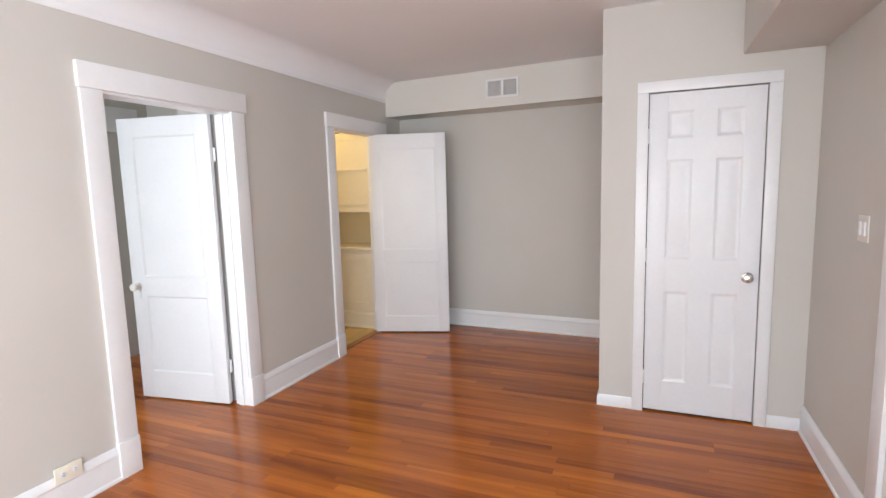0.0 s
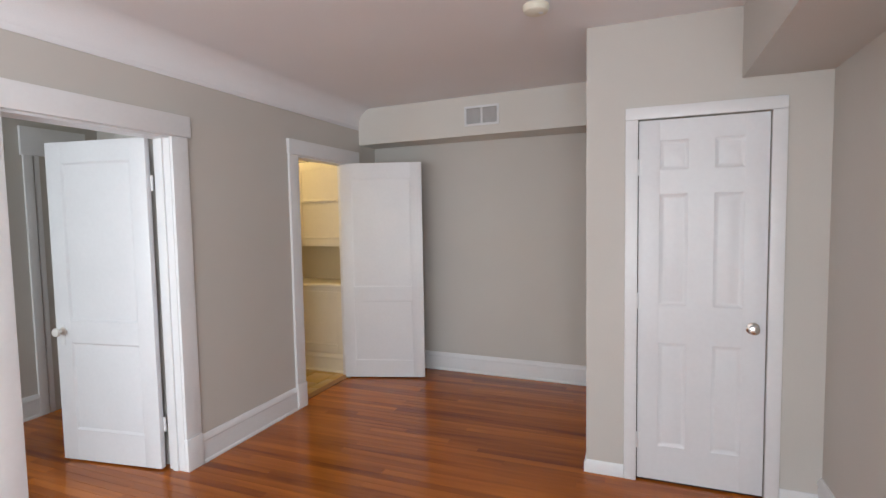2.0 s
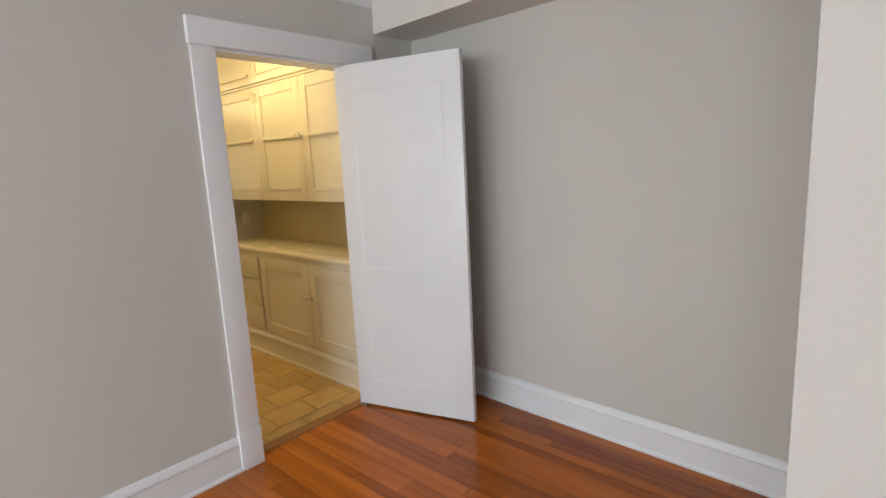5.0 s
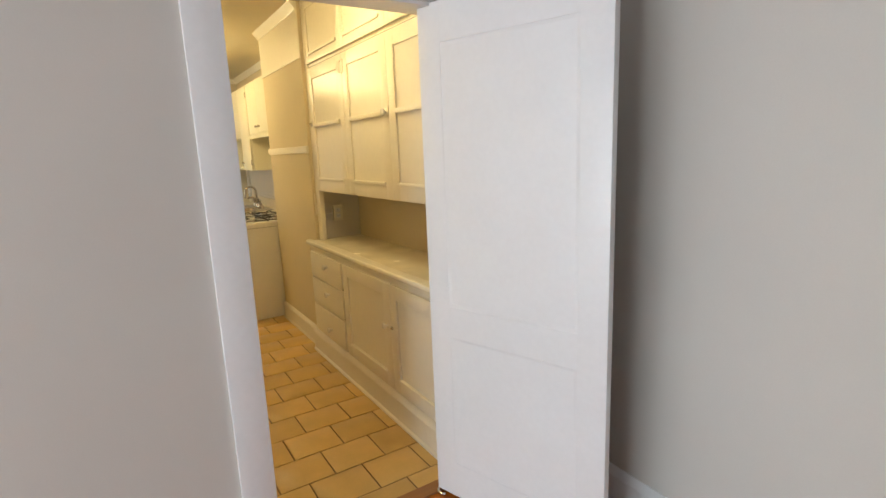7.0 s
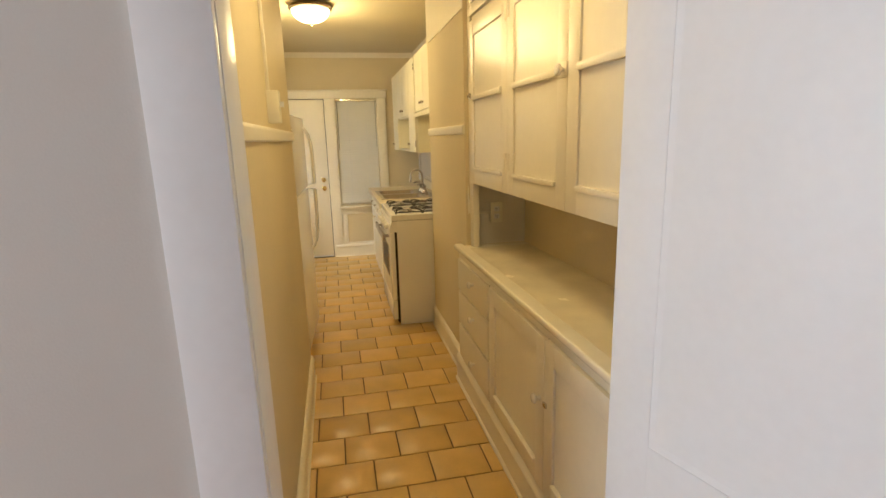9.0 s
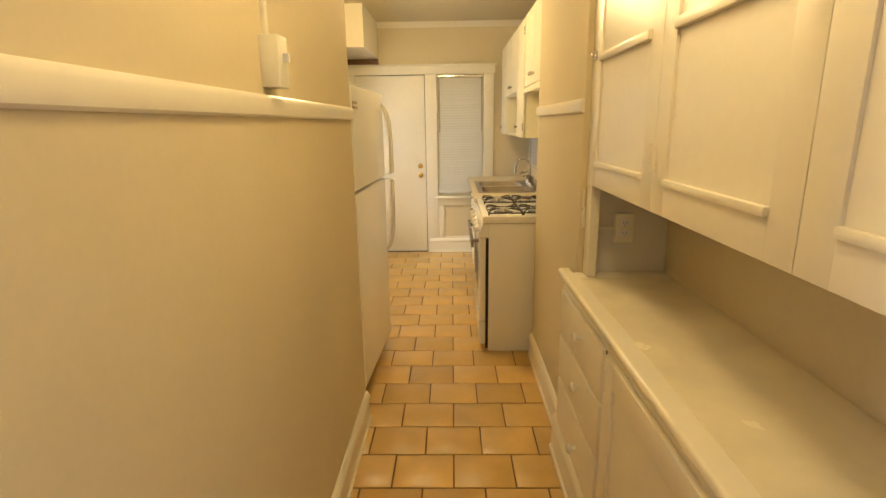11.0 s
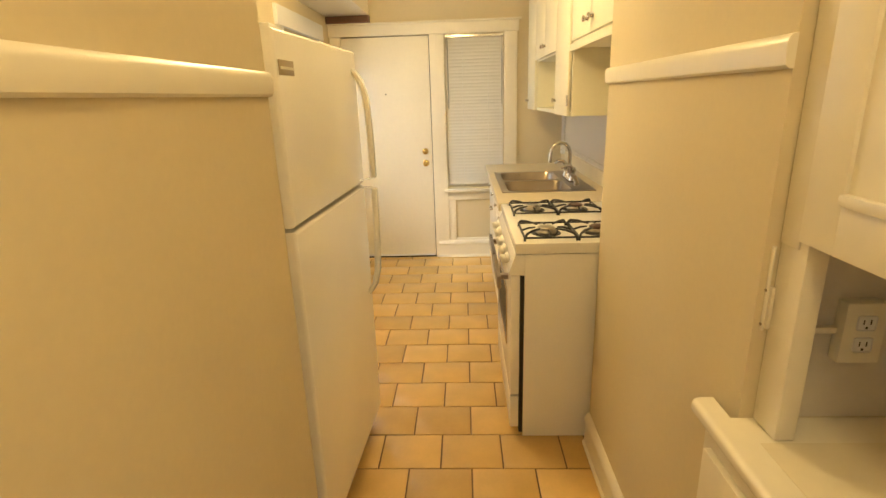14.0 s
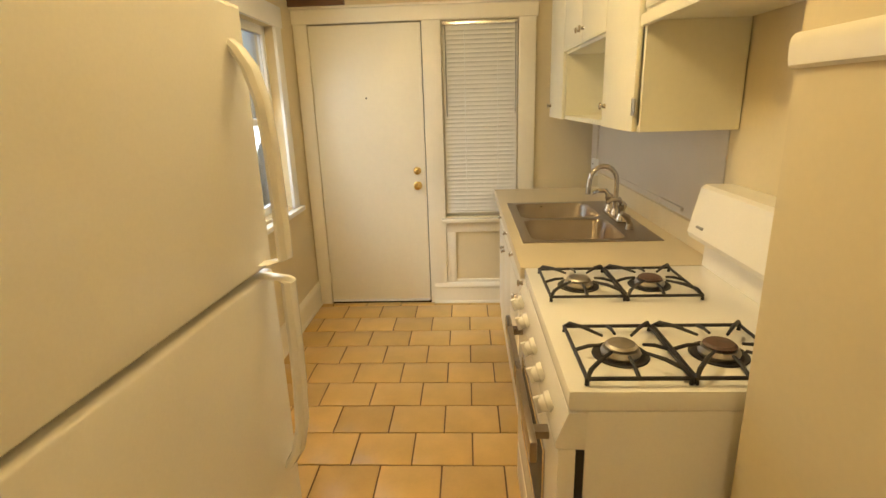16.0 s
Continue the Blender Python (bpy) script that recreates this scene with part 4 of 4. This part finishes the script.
for lo, hi in (((0.155, -0.050, 0.385), (SW - 0.155, -0.0445, 0.40)), ((0.155, -0.050, 0.64), (SW - 0.155, -0.0445, 0.655)), ((0.155, -0.050, 0.40), (0.17, -0.0445, 0.64)), ((SW - 0.17, -0.050, 0.40), (SW - 0.155, -0.0445, 0.64))):
    bits("window_trim", M_METAL, w, (lo, hi), bev=0.001)
bm = bmesh.new()
box(bm, (0.05, -0.098, 0.70), (SW - 0.05, -0.080, 0.755), 0.006)
for x in (0.11, SW - 0.14):
    box(bm, (x, -0.082, 0.72), (x + 0.03, -0.044, 0.74))
part("handle", bm, M_STEEL, od, "grey metal oven handle")
bits("broiler_drawer", M_APPL, t, ((0.004, -0.045, 0.05), (SW - 0.004, -0.006, 0.205)), bev=0.006)
for i, x in enumerate((0.10, 0.25, 0.42, 0.56, 0.69)):
    bm = bmesh.new()
    lathe(bm, [(0.026, 0), (0.025, -0.012), (0.020, -0.016), (0.019, -0.026), (0.016, -0.030)], (0, 0, 0), 'y', 18)
    box(bm, (-0.005, -0.040, -0.021), (0.005, -0.024, 0.021), 0.002)
    k = part("knob", bm, M_APPL, t)
    k.matrix_local = pose(x, -0.041, 0.822, 18)

# backguard
bm = bmesh.new()
extrude_x(bm, [(0.582, SZ), (0.585, 1.005), (0.528, 1.016), (0.520, 1.034), (0.552, 1.183), (0.566, 1.192), (0.655, 1.192), (0.655, SZ)], 0.0, SW)
part("backguard", bm, M_APPL, t)
bits("maker_mark", M_GRILLE, t, ((0.06, 0.520, 1.060), (0.10, 0.528, 1.067)))

for gx in (0.072, 0.525):
    for gy in (0.013, 0.232):
        # a burner bowl, its ring and cap, and a cast grate over it
        cx, cy = gx + 0.122, gy + 0.105
        bm = bmesh.new()
        lathe(bm, [(0.064, 0.0015), (0.062, 0.004), (0.052, 0.0015), (0.045, 0.001)], (cx, cy, SZ), 'z', 24)
        part("burner_well", bm, M_IRON, t)
        bm = bmesh.new()
        lathe(bm, [(0.042, 0.001), (0.045, 0.010), (0.040, 0.020), (0.020, 0.022)], (cx, cy, SZ), 'z', 24)
        bur = part("burner", bm, M_BURNER, t)
        bm = bmesh.new()
        lathe(bm, [(0.034, 0.022), (0.036, 0.026), (0.030, 0.031), (0.010, 0.033)], (cx, cy, SZ), 'z', 24)
        part("cap", bm, M_RUST if gy > 0.1 else M_BURNER, bur)
        gw, gd, gz = 0.252, 0.210, SZ + 0.004
        bm = bmesh.new()
        for a, b_ in (((0, 0), (gw, 0)), ((gw, 0), (gw, gd)), ((gw, gd), (0, gd)), ((0, gd), (0, 0))):
            tube(bm, [(gx + a[0], gy + a[1], gz + 0.012), (gx + b_[0], gy + b_[1], gz + 0.012)], 0.0044, 8)
        for fx, fy in ((0, 0), (gw, 0), (gw, gd), (0, gd)):
            ex, ey = gx + gw / 2, gy + gd / 2
            sx, sy = gx + fx, gy + fy
            tube(bm, [(sx, sy, gz - 0.002), (sx, sy, gz + 0.012), (sx + (ex - sx) * 0.10, sy + (ey - sy) * 0.10, gz + 0.026), (sx + (ex - sx) * 0.35, sy + (ey - sy) * 0.35, gz + 0.030), (sx + (ex - sx) * 0.68, sy + (ey - sy) * 0.68, gz + 0.027)], [0.005, 0.005, 0.0052, 0.005, 0.0035], 8)
        for fx, fy in ((gw / 2, 0), (gw / 2, gd), (0, gd / 2), (gw, gd / 2)):
            ex, ey = gx + gw / 2, gy + gd / 2
            sx, sy = gx + fx, gy + fy
            tube(bm, [(sx, sy, gz + 0.012), (sx + (ex - sx) * 0.3, sy + (ey - sy) * 0.3, gz + 0.022), (sx + (ex - sx) * 0.55, sy + (ey - sy) * 0.55, gz + 0.024)], [0.0045, 0.0045, 0.0035], 8)
        part("grate", bm, M_IRON, t, "black cast-iron pan grate")

# ---- sink counter ----
CX0, CX1, CY = -5.545, -3.90, 5.665
t = thing("sink_base_cabinet", pose(CX0, CY, 0), "white painted sink base cabinet with drawers", "cabinet")
KW = CX1 - CX0
bits("body", M_KTRIM, t, ((0, 0.036, 0.0), (KW, 0.66, 0.72)))
bits("front_frame", M_KTRIM, t, ((0, 0.02, 0.0), (KW, 0.035, 0.868)))
for x in (0, KW - 0.02):
    bits("side", M_KTRIM, t, ((x, 0.036, 0.7205), (x + 0.02, 0.66, 0.868)))
bits("toe_board", M_KTRIM, t, ((0, 0.012, 0.0), (KW, 0.02, 0.09)))
for i in range(4):
    x0 = 0.015 + i * (KW - 0.03) / 4
    x1 = x0 + (KW - 0.03) / 4 - 0.01
    d = bits("drawer", M_KTRIM, t, ((x0, 0.0, 0.70), (x1, 0.02, 0.845)), bev=0.003)
    cup_knob(d, (x0 + x1) / 2, 0.0, 0.77, M_CHROME, 0.014, 0.024, "small chrome knob")
    d = bits("door", M_KTRIM, t, ((x0, 0.0, 0.11), (x1, 0.02, 0.69)), bev=0.003)
    cup_knob(d, x1 - 0.035 if i % 2 == 0 else x0 + 0.035, 0.0, 0.62, M_CHROME, 0.014, 0.024, "small chrome knob")

TX0, TX1, TY0, TY1, TZ = -5.555, -3.895, 5.635, 6.329, 0.91
SKX0, SKX1, SKY0, SKY1 = -5.06, -4.21, 5.675, 6.245
bm = bmesh.new()
ou = ((TX0, TY0), (TX1, TY0), (TX1, TY1), (TX0, TY1))
inn = ((SKX0 + 0.02, SKY0 + 0.02), (SKX1 - 0.02, SKY0 + 0.02), (SKX1 - 0.02, SKY1 - 0.02), (SKX0 + 0.02, SKY1 - 0.02))
rings = [[bm.verts.new((*p, z)) for p in q] for q, z in ((ou, 0.869), (ou, TZ), (inn, TZ), (inn, 0.869))]
for a, b in zip(rings, rings[1:] + rings[:1]):
    for k in range(4):
        bm.faces.new((a[k], a[(k + 1) % 4], b[(k + 1) % 4], b[k]))
top = solid("sink_worktop", bm, M_LAMIN, "beige laminate worktop with a raised back edge", "worktop", kind=" ")
del top["kind"]
bits("upstand", M_LAMIN, top, ((TX0, TY1 - 0.022, TZ + 0.0005), (TX1, TY1, TZ + 0.095)), bev=0.005)
bits("front_edge", M_LAMIN, top, ((TX0, TY0 - 0.004, 0.866), (TX1, TY0 + 0.0005, TZ + 0.0015)), bev=0.003)

t = thing("kitchen_sink", pose(SKX0, SKY0, TZ), "stainless steel double-bowl drop-in sink", "sink")
KSW, KSD = SKX1 - SKX0, SKY1 - SKY0
bowls = ((0.035, 0.405), (0.445, 0.815))
by0, by1 = 0.04, 0.435
bm = bmesh.new()
for lo, hi in (((0, 0, 0.0), (KSW, by0, 0.004)), ((0, by1, 0.0), (KSW, KSD, 0.004)), ((0, by0, 0.0), (bowls[0][0], by1, 0.004)), ((bowls[0][1], by0, 0.0), (bowls[1][0], by1, 0.004)), ((bowls[1][1], by0, 0.0), (KSW, by1, 0.004))):
    box(bm, lo, hi)
part("rim", bm, M_STEEL, t)
for x0, x1 in bowls:
    bm = bmesh.new()
    loops = []
    for ins, z, rr in ((0.0, 0.004, 0.05), (0.006, -0.006, 0.052), (0.012, -0.12, 0.06), (0.03, -0.158, 0.07), (0.09, -0.166, 0.05)):
        a, b_, c, d_ = x0 + ins, x1 - ins, by0 + ins, by1 - ins
        ring = []
        for qx, qy, a0 in ((b_ - rr, d_ - rr, 0), (a + rr, d_ - rr, 90), (a + rr, c + rr, 180), (b_ - rr, c + rr, 270)):
            for k in range(6):
                an = radians(a0 + k * 18)
                ring.append(bm.verts.new((qx + rr * math.cos(an), qy + rr * math.sin(an), z)))
        loops.append(ring)
    for p, q in zip(loops, loops[1:]):
        for k in range(24):
            bm.faces.new((p[k], p[(k + 1) % 24], q[(k + 1) % 24], q[k]))
    bm.faces.new(loops[-1])
    # square corners of the opening, closed up to the round bowl
    cor = ((x1, by1), (x0, by1), (x0, by0), (x1, by0))
    for j in range(4):
        v = bm.verts.new((*cor[j], 0.004))
        ring = loops[0]
        for k in range(5):
            bm.faces.new((v, ring[j * 6 + k], ring[j * 6 + k + 1]))
    bw = part("bowl", bm, M_STEEL, t)
    bm = bmesh.new()
    lathe(bm, [(0.040, -0.1655), (0.038, -0.1635), (0.028, -0.1645), (0.01, -0.1648)], ((x0 + x1) / 2, (by0 + by1) / 2, 0), 'z', 20)
    part("drain", bm, M_CHROME, bw)

t = thing("kitchen_faucet", pose(-4.64, 6.165, TZ + 0.004), "chrome gooseneck faucet with two lever handles", "faucet")
bm = bmesh.new()
box(bm, (-0.13, -0.026, 0), (0.13, 0.026, 0.014), 0.006)
part("base_plate", bm, M_CHROME, t)
bm = bmesh.new()
pts = [(0, 0, 0.01), (0, 0, 0.175)] + [(0, -0.065 + 0.065 * math.cos(a), 0.175 + 0.075 * math.sin(a)) for a in [i * math.pi / 12 for i in range(1, 13)]] + [(0, -0.132, 0.15), (0, -0.134, 0.118)]
tube(bm, pts, 0.0115, 14)
lathe(bm, [(0.020, 0.008), (0.018, 0.03), (0.012, 0.045)], (0, 0, 0), 'z', 16)
part("spout", bm, M_CHROME, t)
for s in (-1, 1):
    bm = bmesh.new()
    lathe(bm, [(0.025, 0.010), (0.024, 0.02), (0.017, 0.035), (0.015, 0.06), (0.021, 0.072), (0.022, 0.085), (0.012, 0.098)], (s * 0.105, 0, 0), 'z', 16)
    tube(bm, [(s * 0.105, 0, 0.085), (s * 0.118, -0.02, 0.112), (s * 0.130, -0.055, 0.112), (s * 0.134, -0.080, 0.098)], [0.012, 0.012, 0.011, 0.008], 10)
    part("lever", bm, M_CHROME, t)
bm = bmesh.new()
lathe(bm, [(0.018, 0), (0.016, 0.02), (0.012, 0.03)], (0.235, 0, 0), 'z', 14)
tube(bm, [(0.235, 0, 0.02), (0.242, -0.015, 0.055), (0.25, -0.045, 0.075)], [0.011, 0.014, 0.010], 10)
part("sprayer", bm, M_STEEL, t, "dark side sprayer")

block("backsplash", M_SPLASH, ((XE, RB - 0.004, TZ + 0.09), (-3.96, RB, 1.362)), label="grey painted backsplash panel", category="wall panel")
t = thing("wall_conduit", pose(-5.60, RB - 0.004, 1.03), "grey painted surface wiring with a small socket", "conduit")
bits("strip", M_SPLASH, t, ((0, -0.012, -0.008), (1.35, 0, 0.008)), bev=0.002)
bits("riser", M_SPLASH, t, ((-0.07, -0.012, 0.05), (-0.052, 0, 0.313)), bev=0.002)
s = bits("socket_box", M_TRIM, t, ((-0.10, -0.03, -0.055), (-0.025, 0, 0.055)), bev=0.003)
for z in (-0.02, 0.02):
    bits("socket", M_DARK, s, ((-0.068, -0.0315, z - 0.006), (-0.058, -0.0295, z + 0.006)))

# ---- wall cupboards ----
UY, UZ0, UZ1 = 6.012, 1.366, 2.228
t = thing("sink_wall_cupboard", pose(-5.635, UY, UZ0), "white painted wall cupboard with an open shelf", "cupboard")
PW, PH, PD = 1.735, UZ1 - UZ0, RB - UY - 0.0045
M_CUP = mat("white_cupboard_paint", (0.80, 0.76, 0.60), 0.32, vary=0.03, scale=3, grain=50, bump=0.15)
N0, N1, NZ = 0.44, 1.31, 0.345
for nm, lo, hi in (("side", (0, 0.0, 0), (0.02, PD, PH)), ("side", (PW - 0.02, 0.0, 0), (PW, PD, PH)), ("bottom", (0.02, 0, 0), (PW - 0.02, PD, 0.02)), ("top", (0.02, 0, PH - 0.02), (PW - 0.02, PD, PH)),
                   ("back", (0.02, PD - 0.01, 0.02), (PW - 0.02, PD, PH - 0.02)), ("divider", (N0 - 0.02, 0, 0.02), (N0, PD - 0.01, PH - 0.02)), ("divider", (N1, 0, 0.02), (N1 + 0.02, PD - 0.01, PH - 0.02)),
                   ("shelf", (N0, 0, NZ), (N1, PD - 0.01, NZ + 0.02))):
    bits(nm, M_CUP, t, (lo, hi))


def flat_door(parent, x0, x1, z0, z1, kx, kz):
    d = bits("door", M_CUP, parent, ((x0, -0.019, z0), (x1, -0.0005, z1)), bev=0.004)
    cup_knob(d, kx, -0.019, kz, M_CHROME, 0.014, 0.026, "small chrome knob")
    return d


flat_door(t, 0.0, N0 - 0.008, 0.0, PH - 0.01, 0.05, 0.07)
mid = (N0 + N1) / 2
flat_door(t, N0 + 0.004, mid - 0.003, NZ + 0.012, PH - 0.01, mid - 0.04, NZ + 0.075)
flat_door(t, mid + 0.003, N1 - 0.004, NZ + 0.012, PH - 0.01, mid + 0.04, NZ + 0.075)
d = flat_door(t, N1 + 0.004, PW - 0.03, 0.0, PH - 0.01, N1 + 0.05, 0.08)
for z in (0.08, PH - 0.1):
    bm = bmesh.new()
    box(bm, (PW - 0.034, -0.024, z - 0.028), (PW - 0.004, -0.018, z + 0.028), 0.002)
    part("hinge", bm, M_METAL, d)
t = thing("stove_wall_cupboard", pose(-3.898, UY, 1.702), "white painted short wall cupboard above the stove", "cupboard")
QW, QH = 0.815, UZ1 - 1.702
bm = bmesh.new()
box(bm, (0, 0, 0), (QW, PD, QH), 0.002)
part("carcass", bm, M_CUP, t)
flat_door(t, 0.02, QW / 2 - 0.003, 0.03, QH - 0.01, QW / 2 - 0.045, 0.09)
flat_door(t, QW / 2 + 0.003, QW - 0.02, 0.03, QH - 0.01, QW / 2 + 0.045, 0.09)
bits("bottom_edge", M_CUP, t, ((-0.004, -0.022, -0.016), (QW, -0.0005, 0.018)), bev=0.003)

# ---- floors, piece by piece ----
# narrow oak strips along x; those in the part walked over are pieces of their own
strip_floor = bpy.data.objects["floor"]
SWD = 0.0572
meshes = {}


def strip_mesh(length):
    key = round(length, 2)
    if key not in meshes:
        bm = bmesh.new()
        e = 0.0012
        h = 0.0
        L = key / 2 - 0.0003
        w = SWD / 2 - 0.0002
        lo = [bm.verts.new((x, y, -0.011)) for x, y in ((-L, -w), (L, -w), (L, w), (-L, w))]
        md = [bm.verts.new((x, y, h - e * 0.7)) for x, y in ((-L, -w), (L, -w), (L, w), (-L, w))]
        hi = [bm.verts.new((x, y, h)) for x, y in ((-L + e, -w + e), (L - e, -w + e), (L - e, w - e), (-L + e, w - e))]
        for a, b_ in ((lo, md), (md, hi)):
            for k in range(4):
                bm.faces.new((a[k], a[(k + 1) % 4], b_[(k + 1) % 4], b_[k]))
        bm.faces.new(hi)
        meshes[key] = finish("plank", bm, M_WOOD, smooth=False)
    return meshes[key]


rnd = random.Random(5)
rest = bmesh.new()
made = 0
y = -1.6
while y < 6.36:
    x_end = 3.43 if y < 4.73 else 2.275
    x_start = -0.044
    if 0.5 < y < 4.75:
        x_start = -1.87 if y > 2.6 else -0.13
    x = x_start
    while x < x_end - 0.02:
        length = min(rnd.choice((0.6, 0.9, 1.2, 1.5, 1.8, 2.2)), x_end - x)
        if x == x_start:
            length = min(rnd.choice((0.3, 0.55, 0.8, 1.05)), x_end - x)
        if x_end - x - length < 0.15:
            length = x_end - x
        length = round(length, 2)
        cx, cy = x + length / 2, y + SWD / 2
        if 2.35 < y and cx > -0.9 and made < 300:
            p = new("plank", strip_mesh(length))
            p.parent = strip_floor
            p.location = (cx, cy, 0)
            made += 1
        else:
            w, L = SWD / 2 - 0.0005, length / 2 - 0.0005
            box(rest, (cx - L, cy - w, -0.011), (cx + L, cy + w, 0))
        x += length
    y += SWD
r = part("planks", rest, M_WOOD, strip_floor)
r["kind"] = "stuff"

# ochre tiles in running bond
tile_floor = bpy.data.objects["floor_kitchen"]
TPX, TPY, G = 0.2217, 0.2625, 0.0035
tmesh = {}


def tile_mesh(wx, wy):
    key = (round(wx, 3), round(wy, 3))
    if key not in tmesh:
        bm = bmesh.new()
        e = 0.004
        a, b_ = wx / 2 - G, wy / 2 - G
        lo = [bm.verts.new((x, y, -0.006)) for x, y in ((-a, -b_), (a, -b_), (a, b_), (-a, b_))]
        md = [bm.verts.new((x, y, -0.0022)) for x, y in ((-a, -b_), (a, -b_), (a, b_), (-a, b_))]
        hi = [bm.verts.new((x, y, 0.0)) for x, y in ((-a + e, -b_ + e), (a - e, -b_ + e), (a - e, b_ - e), (-a + e, b_ - e))]
        for p, q in ((lo, md), (md, hi)):
            for k in range(4):
                bm.faces.new((p[k], p[(k + 1) % 4], q[(k + 1) % 4], q[k]))
        bm.faces.new(hi)
        tmesh[key] = finish("tile", bm, M_TILE)
    return tmesh[key]


for k in range(-17, 13):
    x0 = max(-2.444 + k * TPX, XE)
    x1 = min(-2.444 + (k + 1) * TPX, -0.112)
    if x1 - x0 < 0.03:
        continue
    ylo, yhi = (LB, 5.70) if x1 < -3.1 else (4.9, 5.96)
    j = -6
    while True:
        y0 = 5.19 + (0 if k % 2 == 0 else TPY / 2) + j * TPY
        j += 1
        if y0 > yhi:
            break
        a, b_ = max(y0, ylo), min(y0 + TPY, yhi)
        if b_ - a < 0.03:
            continue
        p = new("tile", tile_mesh(x1 - x0, b_ - a))
        p.parent = tile_floor
        p.location = ((x0 + x1) / 2, (a + b_) / 2, rnd.uniform(-0.0006, 0.0006))
        p.rotation_euler = (rnd.uniform(-0.003, 0.003), rnd.uniform(-0.003, 0.003), 0)
